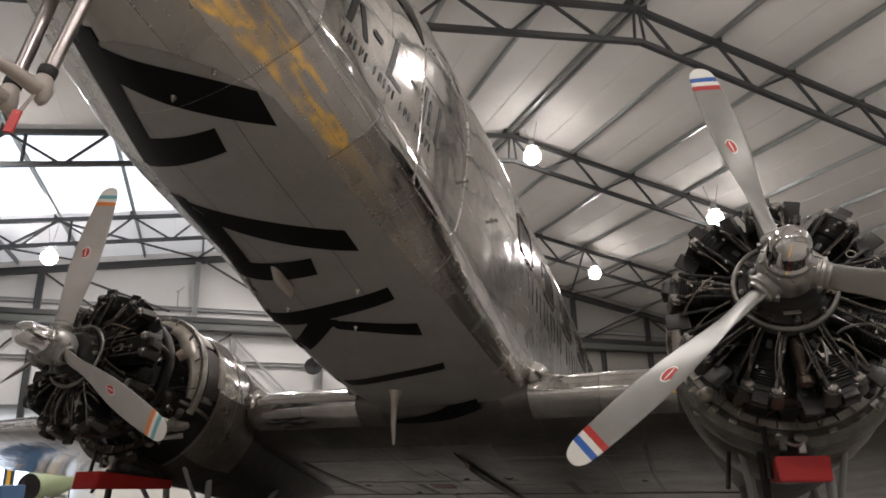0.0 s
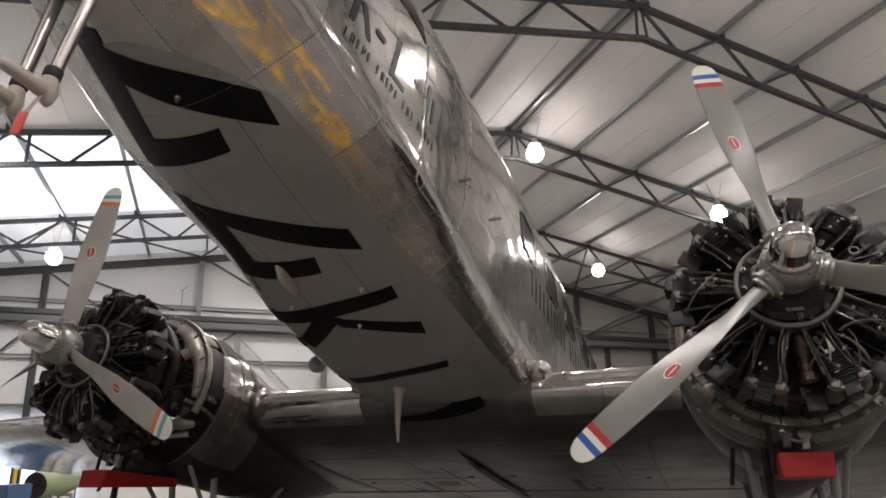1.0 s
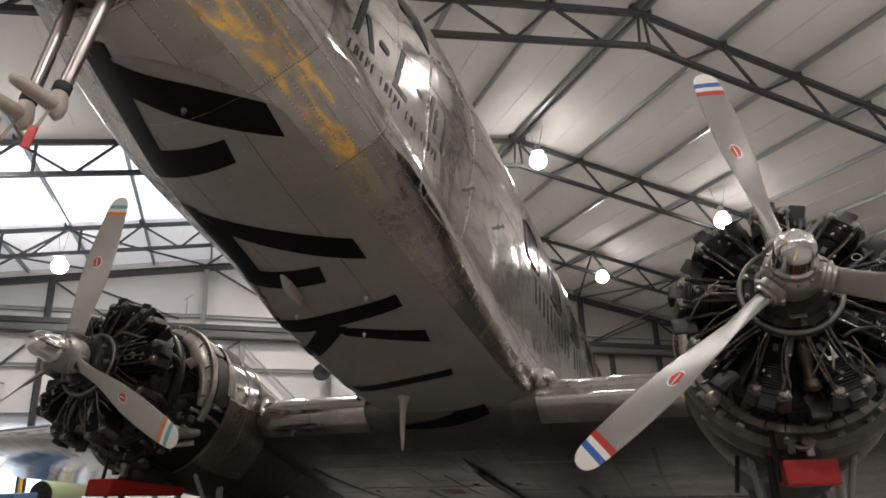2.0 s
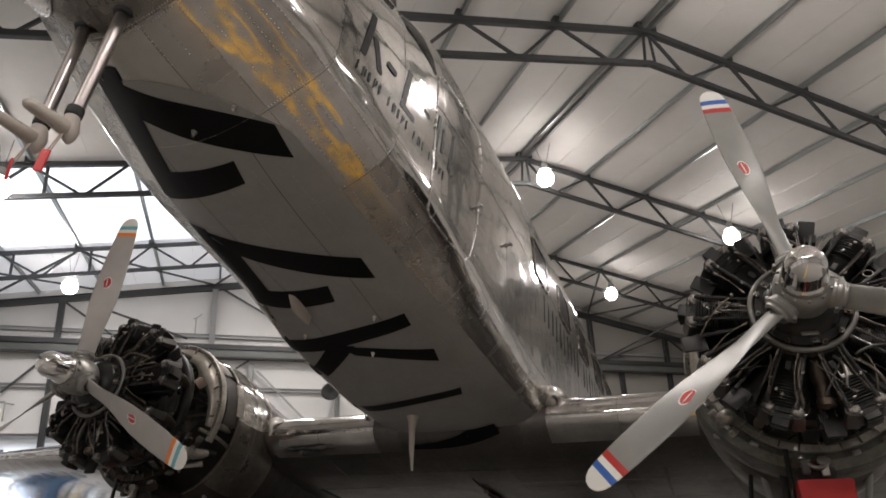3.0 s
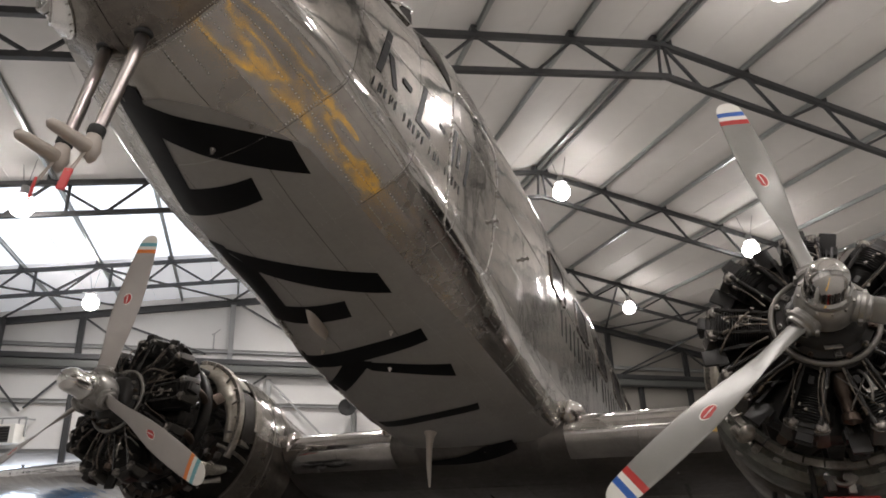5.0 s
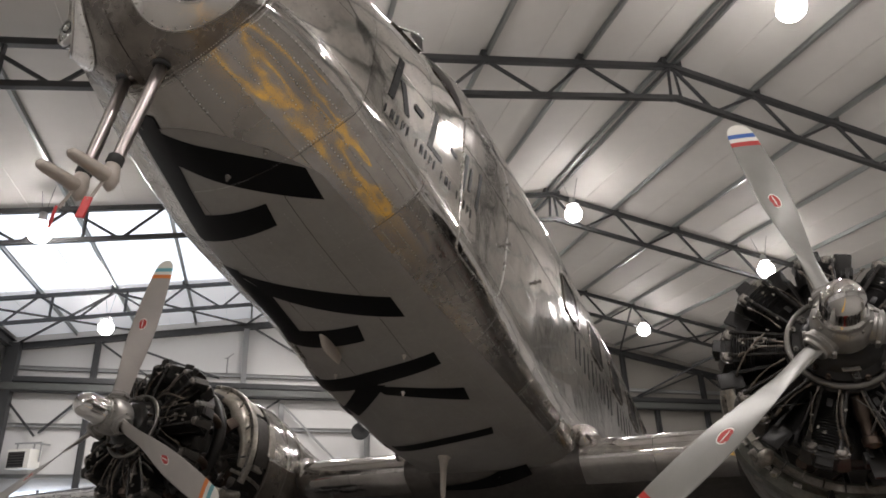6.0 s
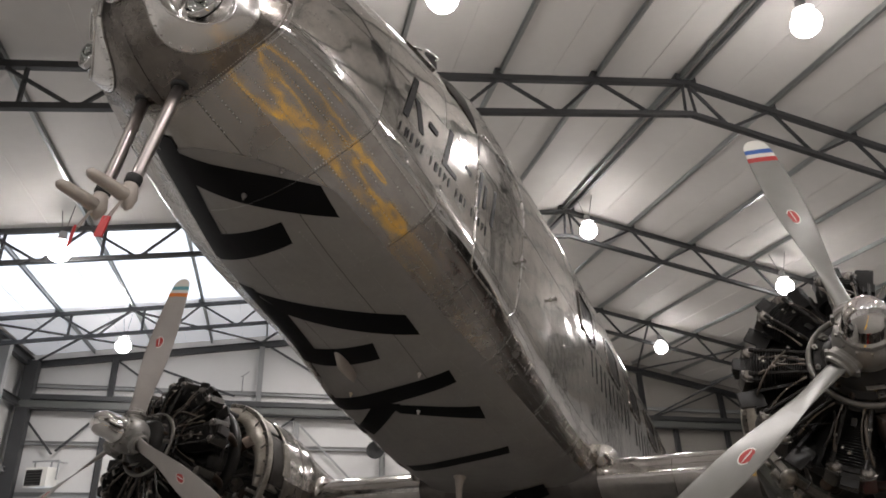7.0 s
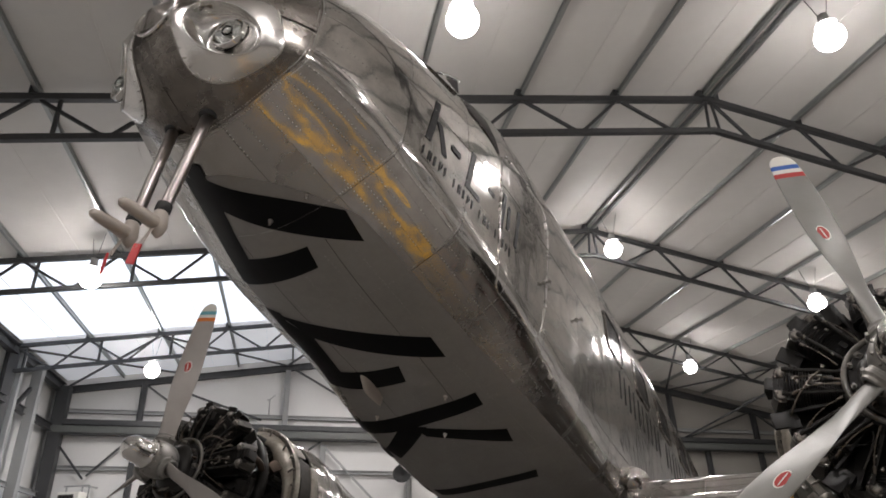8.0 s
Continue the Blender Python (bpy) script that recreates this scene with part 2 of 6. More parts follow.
def angle_bar(bm, p, q, w, h, up=(0, 0, 1), t=0.012):
    """An L-shaped or hollow rolled section drawn as two thin webs."""
    p, q = Vector(p), Vector(q)
    m = aim(p, q, up)
    m.translation = (p + q) / 2
    ln = (q - p).length
    box(bm, (w, ln, t), m @ pose(0, 0, h / 2 - t / 2))
    box(bm, (w, ln, t), m @ pose(0, 0, -h / 2 + t / 2))
    box(bm, (t, ln, h - 2 * t), m)


def tube(bm, pts, r, n=10, cap=True):
    """A round tube along points; r a number or one per point."""
    pts = [Vector(p) for p in pts]
    rs = r if isinstance(r, (list, tuple)) else [r] * len(pts)
    rings = []
    side = None
    for i, p in enumerate(pts):
        d = (pts[min(i + 1, len(pts) - 1)] - pts[max(i - 1, 0)]).normalized()
        if side is None:
            side = d.orthogonal().normalized()
        side = (side - d * side.dot(d)).normalized()
        up = d.cross(side)
        rings.append([bm.verts.new(p + rs[i] * (math.cos(2 * math.pi * k / n) * side + math.sin(2 * math.pi * k / n) * up)) for k in range(n)])
    for a, b in zip(rings, rings[1:]):
        for k in range(n):
            bm.faces.new((a[k], a[(k + 1) % n], b[(k + 1) % n], b[k]))
    if cap:
        bm.faces.new(rings[0][::-1])
        bm.faces.new(rings[-1])


def lathe(bm, prof, m=None, n=24, closed=False, arc=(0, 360)):
    """Turns (radius, along) pairs round the local y axis."""
    m = m or Matrix()
    full = abs(arc[1] - arc[0]) >= 360
    cnt = n if full else n + 1
    rings = []
    for r, y in prof:
        rings.append([bm.verts.new(m @ Vector((r * math.cos(a), y, r * math.sin(a))))
                      for a in (radians(arc[0] + (arc[1] - arc[0]) * k / n) for k in range(cnt))])
    pairs = list(zip(rings, rings[1:])) + ([(rings[-1], rings[0])] if closed else [])
    for a, b in pairs:
        for k in range(cnt if full else cnt - 1):
            bm.faces.new((a[k], a[(k + 1) % cnt], b[(k + 1) % cnt], b[k]))
    return rings


def curve_pts(a, b, c, n=8):
    """Points of a quadratic bow from a to c by way of b."""
    a, b, c = Vector(a), Vector(b), Vector(c)
    return [a * (1 - t) ** 2 + b * 2 * t * (1 - t) + c * t * t for t in (i / n for i in range(n + 1))]

# ---- the hangar ----


def slab(name, corners, drop, material, label, category="", kind="structure"):
    """A flat sheet of four corners with a thickness, given as an offset."""
    d = Vector(drop)
    v = [Vector(c) for c in corners]
    vs = v + [p + d for p in v]
    f = [(0, 1, 2, 3), (7, 6, 5, 4)] + [(i, 4 + i, 4 + (i + 1) % 4, (i + 1) % 4) for i in range(4)]
    ob = raw(name, vs, f, material, smooth=False)
    return tagged(ob, label, category or name.split("_")[0], kind=kind)


R, L = HALF_R + 0.25, HALF_L + 0.25
slab("floor", [hall(-L, BACK_V, 0), hall(R, BACK_V, 0), hall(R, END_V + 0.3, 0), hall(-L, END_V + 0.3, 0)], (0, 0, -0.2), M_FLOOR,
     "smooth grey sealed concrete hangar floor", "floor")
slab("wall_end", [hall(-L, END_V + 0.12, 0), hall(1.0, END_V + 0.12, 0), hall(1.0, END_V + 0.12, 11), hall(-L, END_V + 0.12, 11)], VX * 0.2, M_WALL,
     "white sheet-metal end wall of the hangar", "wall")
slab("wall_end_dark", [hall(1.0, END_V + 0.12, 0), hall(R, END_V + 0.12, 0), hall(R, END_V + 0.12, 11), hall(1.0, END_V + 0.12, 11)], VX * 0.2, M_WALLDK,
     "brown-grey sheet-metal part of the end wall", "wall")
slab("wall_back", [hall(-L, BACK_V, 0), hall(R, BACK_V, 0), hall(R, BACK_V, 11), hall(-L, BACK_V, 11)], VX * -0.2, M_WALL,
     "white sheet-metal wall closing the hangar", "wall")
slab("wall_left", [hall(-L, BACK_V, 0), hall(-L, END_V + 0.3, 0), hall(-L, END_V + 0.3, roof_z(-L) + 0.3), hall(-L, BACK_V, roof_z(-L) + 0.3)], UX * -0.2,
     M_WALL, "white sheet-metal side wall of the hangar", "wall")
slab("wall_right", [hall(R, BACK_V, 0), hall(R, END_V + 0.3, 0), hall(R, END_V + 0.3, roof_z(R) + 0.3), hall(R, BACK_V, roof_z(R) + 0.3)], UX * 0.2,
     M_WALL, "white sheet-metal side wall of the hangar", "wall")

# roof: one sheet on each slope, with lap seams between the purlins, a daylit strip of clear sheets and an end bay with
# painted-in glow
UP = 0.20


def roof_strip(du0, du1, v0, v1):
    vs = [hall(du0, v0, roof_z(du0) + UP), hall(du1, v0, roof_z(du1) + UP), hall(du1, v1, roof_z(du1) + UP), hall(du0, v1, roof_z(du0) + UP)]
    return vs


LIGHT_BAY = (FIRST_V + 1.1 * BAY, FIRST_V + 2.0 * BAY)
LIGHT_U = (-7.95 * NODE_L, -4.05 * NODE_L)


def ceiling(name, strips, material, label, kind="structure"):
    vs, fs = [], []
    for s in strips:
        q = roof_strip(*s)
        k = len(vs)
        vs += q + [p + Vector((0, 0, 0.12)) for p in q]
        fs += [(k, k + 1, k + 2, k + 3), (k + 7, k + 6, k + 5, k + 4)] + [(k + i, k + 4 + i, k + 4 + (i + 1) % 4, k + (i + 1) % 4) for i in range(4)]
    return tagged(raw(name, vs, fs, material, smooth=False), label, "ceiling", kind=kind)


ceiling("ceiling_right", [(0, R, BACK_V - 0.2, END_V + 0.3)], M_ROOF, "pale sheet-metal roof lining on the slope of the hangar")
lu0, lu1 = LIGHT_U
lu2 = -3.05 * NODE_L
lv0, lv1 = LIGHT_BAY
ceiling("ceiling_left", [(-L, lu0, BACK_V - 0.2, END_V + 0.3), (lu1, 0, BACK_V - 0.2, lv1), (lu2, 0, lv1, END_V + 0.3), (lu0, lu1, BACK_V - 0.2, lv0)],
        M_ROOF, "pale sheet-metal roof lining on the slope of the hangar")
ceiling("skylight_1", [(lu0, lu1, lv0, lv1)], M_SKYLIGHT, "translucent roof sheets glowing with daylight")
# Glow put on the end-bay lining, standing in for lamp light on it.
ceiling("ceiling_glow", [(lu0, lu2, lv1, END_V + 0.3)], M_ROOFGLOW, "roof lining by the end wall, given a faint glow for its lit look")

# lap seams of the lining, halfway between purlins
bm = bmesh.new()
for k in range(-8, 8):
    du = across(k + 0.55)
    beam(bm, hall(du, BACK_V, roof_z(du) + UP - 0.006), hall(du, END_V, roof_z(du) + UP - 0.006), 0.012, 0.012)
tagged(part("ceiling_seam", bm, M_ROOF), "thin lap seams of the roof lining", "seam", kind="structure")

# purlins, a pair of them on the ridge
for k in (-7, -6, -5, -4, -3, -2, -1, -0.055, 0.055, 1, 2, 3, 4, 5, 6, 7):
    bm = bmesh.new()
    du = across(k)
    z = roof_z(du) + 0.13
    angle_bar(bm, hall(du, BACK_V, z), hall(du, END_V + 0.1, z), 0.07, 0.12, t=0.012)
    tagged(part("purlin", bm, M_PURLIN), "long grey galvanised steel roof purlin", "purlin", "roof purlins", "structure")
    bm = bmesh.new()
    for i in range(-4, 3):
        box(bm, (0.12, 0.16, 0.16), Matrix.Translation(hall(du + (0.06 if k >= 0 else -0.06), FIRST_V + i * BAY, roof_z(du) + 0.10)) @ pose(0, 0, 0, 0, 0, math.degrees(PSI)), 0.01)
    tagged(part("purlin_cleat", bm, M_STEELDK), "dark steel cleats that hold a purlin on the trusses", "cleat", kind="structure")

# trusses
DEPTH = 0.777


def truss(v, end=False):
    root = thing("roof_truss", "dark grey welded steel roof truss spanning the hangar", "truss", hall(0, v, 0), "roof trusses", "structure")

    def bar(name, a, b, w, h):
        bm = bmesh.new()
        beam(bm, hall(a[0], v, a[1]) - root.location, hall(b[0], v, b[1]) - root.location, w, h, bevel=0.012)
        part(name, bm, M_STEELDK, root)

    for s in (-1, 1):
        e = across(s * 8)
        bar("top_chord", (0, roof_z(0)), (e, roof_z(e)), 0.12, 0.12)
        bar("bottom_chord", (0, roof_z(0) - DEPTH), (e, roof_z(e) - DEPTH), 0.11, 0.11)
        for i in range(8):
            a, mid, c = across(s * i), across(s * (i + 0.45)), across(s * (i + 1))
            bar("diagonal", (a + 0.06 * s, roof_z(a) - 0.05), (mid - 0.03 * s, roof_z(mid) - DEPTH), 0.06, 0.06)
            bar("diagonal", (mid + 0.03 * s, roof_z(mid) - DEPTH), (c - 0.06 * s, roof_z(c) - 0.05), 0.06, 0.06)
            if i >= 5 and s < 0:
                bar("post", (c + 0.35, roof_z(c + 0.35)), (c + 0.35, roof_z(c + 0.35) - DEPTH), 0.06, 0.06)
        bar("column", (e, 0), (e, roof_z(e)), 0.3, 0.26)
    for q in (-0.10, 0.10):
        bar("post", (q * 0.6, roof_z(0)), (q * 1.3, roof_z(0) - DEPTH - 0.10), 0.06, 0.06)
    return root


for i in range(-4, 3):
    truss(FIRST_V + i * BAY)

# end wall frame: rafter, columns, the deep girder and lighter girts
WV = END_V


def wall_bar(name, a, b, w, h, material, label, up=(0, 0, 1), off=0.0):
    bm = bmesh.new()
    angle_bar(bm, hall(a[0], WV - off, a[1]), hall(b[0], WV - off, b[1]), w, h, up=up, t=0.02)
    return tagged(part(name, bm, material), label, name.replace("_", " "), kind="structure")


wall_bar("wall_rafter", (-HALF_L, roof_z(-HALF_L) - 0.2), (0, roof_z(0) - 0.2), 0.2, 0.24, M_STEELDK, "dark steel rafter along the end wall")
wall_bar("wall_rafter", (0, roof_z(0) - 0.2), (HALF_R, roof_z(HALF_R) - 0.2), 0.2, 0.24, M_STEELDK, "dark steel rafter along the end wall")


def girder_z(du):
    """Top of the girder, which falls slightly towards the right-hand wall."""
    return 6.63 - 0.0185 * du


def girder_bar(bm, v, dz, w, h, bevel=0.0):
    beam(bm, hall(-HALF_L, v, girder_z(-HALF_L) + dz), hall(HALF_R, v, girder_z(HALF_R) + dz), w, h, bevel=bevel)


bm = bmesh.new()
girder_bar(bm, WV - 0.10, -0.27, 0.10, 0.50)
girder_bar(bm, WV - 0.22, -0.03, 0.36, 0.05)
girder_bar(bm, WV - 0.22, -0.50, 0.36, 0.05)
girder_bar(bm, WV - 0.40, -0.10, 0.03, 0.19, 0.008)
tagged(part("wall_girder", bm, M_STEELDK), "deep dark steel girder across the end wall", "girder", kind="structure")
bm = bmesh.new()
girder_bar(bm, WV - 0.44, -0.36, 0.03, 0.24, 0.008)
tagged(part("girder_plate", bm, M_PLATE), "grey-green steel face plate along the girder", "girder", kind="structure")
for dz in (0.36, -1.62, -3.3):
    wall_bar("wall_girt", (-HALF_L, girder_z(-HALF_L) + dz), (HALF_R, girder_z(HALF_R) + dz), 0.16, 0.14, M_GIRT, "light grey steel girt on the end wall", off=-0.02)
for du, top, m in ((-13.53, 0, M_STEELDK), (-8.33, 0, M_GIRT), (-6.85, 6.1, M_GIRT), (-3.55, 4.9, M_GIRT), (3.6, 0, M_STEELDK), (8.06, 0, M_STEELDK), (9.45, 6.0, M_STEELDK), (12.03, 0, M_STEELDK)):
    wall_bar("wall_column", (du, 0), (du, top or roof_z(du) - 0.3), 0.16, 0.2, m, "grey steel wall column", up=UX, off=0.1)
for a, b in (((-13.4, 8.2), (-11.6, 6.95)), ((-12.46, 8.13), (-9.2, 7.0)), ((-8.1, 9.0), (-4.6, 7.0)), ((8.42, 6.42), (11.85, 7.62)), ((12.1, 7.6), (13.6, 6.5)),
             ((-16.25, 6.3), (-15.05, 4.9)), ((-14.95, 5.0), (-13.7, 6.3)), ((-6.75, 5.97), (-4.4, 3.6)), ((-7.4, 5.9), (-6.95, 6.2))):
    bm = bmesh.new()
    beam(bm, hall(a[0], WV - 0.16, a[1]), hall(b[0], WV - 0.16, b[1]), 0.07, 0.07)
    tagged(part("wall_brace", bm, M_STEELDK if a[0] != -6.75 else M_GIRT), "thin dark steel diagonal brace on the wall", "brace", kind="structure")
# wind braces in the roof of the last bay
LAST = FIRST_V + 2 * BAY
for (k, dz), (du, z) in (((-6, -0.05), (-8.3, 0)), ((-6, -0.05), (-16.2, 0)), ((-8, -0.05), (-11.8, 0)), ((-3, -0.05), (-8.4, 0)), ((5, -DEPTH), (8.5, 6.5)), ((3, -0.05), (8.0, 0)), ((5, -0.05), (8.1, 0))):
    bm = bmesh.new()
    p = across(k)
    beam(bm, hall(p, LAST, roof_z(p) + dz), hall(du, WV - 0.12, z or roof_z(du) - 0.15), 0.06, 0.06)
    tagged(part("roof_brace", bm, M_STEELDK), "thin dark steel wind brace under the roof", "brace", kind="structure")
# left side wall: girts and eaves beam
for z, s in ((roof_z(-HALF_L) - 0.1, 0.3), (6.6, 0.22), (4.4, 0.16)):
    bm = bmesh.new()
    angle_bar(bm, hall(-HALF_L + 0.05, BACK_V, z), hall(-HALF_L + 0.05, END_V, z), s * 0.8, s, t=0.02)
    tagged(part("side_girt", bm, M_STEELDK if s > 0.2 else M_GIRT), "grey steel beam along the side wall", "girt", kind="structure")

# corner column, side columns and braces of the left wall
for v, w, m in ((WV - 0.22, 0.42, M_STEELDK), (WV - 3.0, 0.3, M_GIRT), (WV - 4.6, 0.22, M_GIRT)):
    bm = bmesh.new()
    beam(bm, hall(-HALF_L + 0.2, v, 0), hall(-HALF_L + 0.2, v, roof_z(-HALF_L) - 0.1), w, w, up=UX, bevel=0.02)
    tagged(part("side_column", bm, m), "tall grey steel column on the side wall", "column", kind="structure")
for a, b in (((WV - 3.2, 7.3), (WV - 4.45, 6.2)),):
    bm = bmesh.new()
    beam(bm, hall(-HALF_L + 0.12, *a), hall(-HALF_L + 0.12, *b), 0.1, 0.1)
    tagged(part("side_brace", bm, M_STEELDK), "thin dark steel brace on the side wall", "brace", kind="structure")

# glowing door panel, added low in the end wall for bluish daylight under the wing
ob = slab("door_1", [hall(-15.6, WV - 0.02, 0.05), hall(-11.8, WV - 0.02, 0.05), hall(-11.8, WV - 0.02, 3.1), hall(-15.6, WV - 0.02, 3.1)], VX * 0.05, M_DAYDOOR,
          "added glowing door panel standing in for daylight from the left", "door")
for k in range(5):
    du = -15.6 + 0.95 * k
    bm = bmesh.new()
    beam(bm, hall(du, WV - 0.06, 0.0), hall(du, WV - 0.06, 3.15), 0.08, 0.08, up=UX)
    part("door_mullion", bm, M_STEELDK, ob)

# high-bay lamps


def high_bay(k, v):
    du = across(k)
    top, z = roof_z(du), roof_z(du) - 1.0
    root = thing("high_bay_lamp", "round silver high-bay hangar lamp, lit, hanging on two wires", "lamp", hall(du, v, z), "high-bay lamps")
    bm = bmesh.new()
    lathe(bm, [(0.02, 0.60), (0.07, 0.60), (0.085, 0.57), (0.085, 0.44), (0.12, 0.42), (0.12, 0.38), (0.02, 0.38)], pose(0, 0, 0, 90), 20)
    sharp(part("ballast_housing", bm, M_ALU, root))
    bm = bmesh.new()
    lathe(bm, [(0.001, 0.352)] + [(0.235 * math.cos(a), 0.12 + 0.235 * math.sin(a)) for a in (radians(78 - 14 * k) for k in range(12))] + [(0.001, -0.115)], pose(0, 0, 0, 90), 24)
    part("globe", bm, M_LAMPGLOW, root, "glowing white glass refractor", True)
    bm = bmesh.new()
    lathe(bm, [(0.02, 0.39), (0.14, 0.38), (0.18, 0.36), (0.185, 0.37), (0.14, 0.395), (0.02, 0.405)], pose(0, 0, 0, 90), 24)
    part("reflector_cap", bm, M_ALU, root, "spun metal cap over the globe", True)
    for s in (-1, 1):
        bm = bmesh.new()
        tube(bm, [(0.05 * s, 0, 0.55), (0.22 * s, 0, top - z + 0.2)], 0.006, 5)
        part("wire", bm, M_STEELDK, root)
    li = bpy.data.lights.new("lamp_light", "POINT")
    li.shadow_soft_size, li.energy = 0.235, LAMP_POWER
    li.color = (1.0, 0.955, 0.88)
    lo = new("lamp_light", li)
    lo.location = hall(du, v, z + 0.10)
    li = bpy.data.lights.new("lamp_beam", "AREA")
    li.shape, li.size, li.energy = "DISK", 0.36, LAMP_POWER * 0.6
    li.color = (1.0, 0.955, 0.88)
    lo = new("lamp_beam", li)
    lo.location = hall(du, v, z - 0.13)


for k, v in LAMP_SPOTS:
    high_bay(k, v)

# worn yellow stripe painted on the floor beside the aircraft
slab("floor_marking", [(1.90, 0.15, 0.004), (2.16, 0.05, 0.004), (3.33, -7.5, 0.004), (3.12, -7.5, 0.004)], (0, 0, -0.003), M_YELLOW, "worn yellow stripe painted on the floor", "marking")

# ---- the airliner ----
PITCH = 0.24168
plane = thing("airliner", "polished bare-metal twin-engined vintage airliner with uncowled engines, parked nose high", "aircraft", (0, 0, HUB))
plane.rotation_euler = (-PITCH, 0, 0)

# fuselage stations: y, half width, belly, crown, height of widest place, roundness below and above
ST = np.array([
    (-3.06, .013, .797, .807, .802, 2.0, 2.0), (-2.98, .224, .626, 1.021, .838, 2.06, 2.04), (-2.8, .444, .478, 1.267, .886, 2.04, 2.26),
    (-2.5, .637, .380, 1.584, .905, 1.60, 2.70), (-2.1, .758, .296, 1.776, .819, 1.70, 3.0), (-1.5, .844, .178, 1.960, .703, 2.02, 3.14),
    (-.7, .881, .079, 2.355, .636, 2.12, 3.37), (.3, .887, -.043, 2.421, .561, 3.6, 3.6), (1.4, .892, -.111, 2.470, .489, 4.3, 3.7),
    (5.2, .890, -.090, 2.40, .45, 4.1, 3.4), (8.0, .80, .06, 2.28, .55, 3.2, 2.8), (11.5, .48, .52, 2.0, 1.0, 2.4, 2.3), (14.2, .14, 1.02, 1.66, 1.3, 2, 2),
    (14.7, .01, 1.28, 1.32, 1.3, 2, 2)])


def tangents(s):
    y, k = s[:, 0], s[:, 1:]
    d = np.diff(k, axis=0) / np.diff(y)[:, None]
    m = np.zeros_like(k)
    m[0], m[-1] = d[0], d[-1]
    for i in range(1, len(y) - 1):
        h0, h1 = y[i] - y[i - 1], y[i + 1] - y[i]
        w1, w2 = 2 * h1 + h0, h1 + 2 * h0
        for j in range(k.shape[1]):
            if d[i - 1, j] * d[i, j] > 0:
                m[i, j] = (w1 + w2) / (w1 / d[i - 1, j] + w2 / d[i, j])
    return m


ST_M = tangents(ST)


def station(y):
    i = int(min(max(np.searchsorted(ST[:, 0], y) - 1, 0), len(ST) - 2))
    h = ST[i + 1, 0] - ST[i, 0]
    t = min(max((y - ST[i, 0]) / h, 0), 1)
    return ((2 * t**3 - 3 * t**2 + 1) * ST[i, 1:] + (t**3 - 2 * t**2 + t) * h * ST_M[i]
            + (-2 * t**3 + 3 * t**2) * ST[i + 1, 1:] + (t**3 - t**2) * h * ST_M[i + 1])


def skin0(y, deg):
    w, zb, zt, zm, nb, nt = station(y)
    c, s = math.cos(radians(deg)), math.sin(radians(deg))
    n = nb if s < 0 else nt
    if s < 0 and nb < 3:
        e = min(1.0, -s / 0.74)
        n = 3 + (nb - 3) * e * e * (3 - 2 * e)
    x = w * math.copysign(abs(c) ** (2 / n), c)
    z = zm + ((zm - zb) if s < 0 else (zt - zm)) * math.copysign(abs(s) ** (2 / n), s)
    return Vector((x, y, z))


def skin_normal(y, deg):
    a = skin0(y, deg + 1.0) - skin0(y, deg - 1.0)
    b = skin0(min(y + 0.02, 14.7), deg) - skin0(max(y - 0.02, -3.06), deg)
    n = b.cross(a)
    if n.length < 1e-9:
        return Vector((0, -1, 0))
    n.normalize()
    p = skin0(y, deg)
    w = station(y)
    if n.dot(p - Vector((0, y, (w[1] + w[2]) / 2))) < 0:
        n = -n
    return n


def skin(y, deg, off=0.0):
    return skin0(y, deg) + (skin_normal(y, deg) * off if off else Vector())


def belly_deg(x, y):
    """The angle at which the lower skin stands at x."""
    w, zb, zt, zm, nb, nt = station(y)
    c = min(abs(x / w), 0.999) ** (nb / 2)
    a = math.degrees(math.acos(c))
    return -a if x >= 0 else -180 + a


def side_deg(y, z, sign=1):
    w, zb, zt, zm, nb, nt = station(y)
    if z < zm:
        lo, a = -90.0, 0.0
        for _ in range(30):
            mid = (lo + a) / 2
            lo, a = (mid, a) if skin0(y, mid).z < z else (lo, mid)
    else:
        a = math.degrees(math.asin(min(1, ((z - zm) / (zt - zm)) ** (nt / 2))))
    return a if sign > 0 else 180 - a


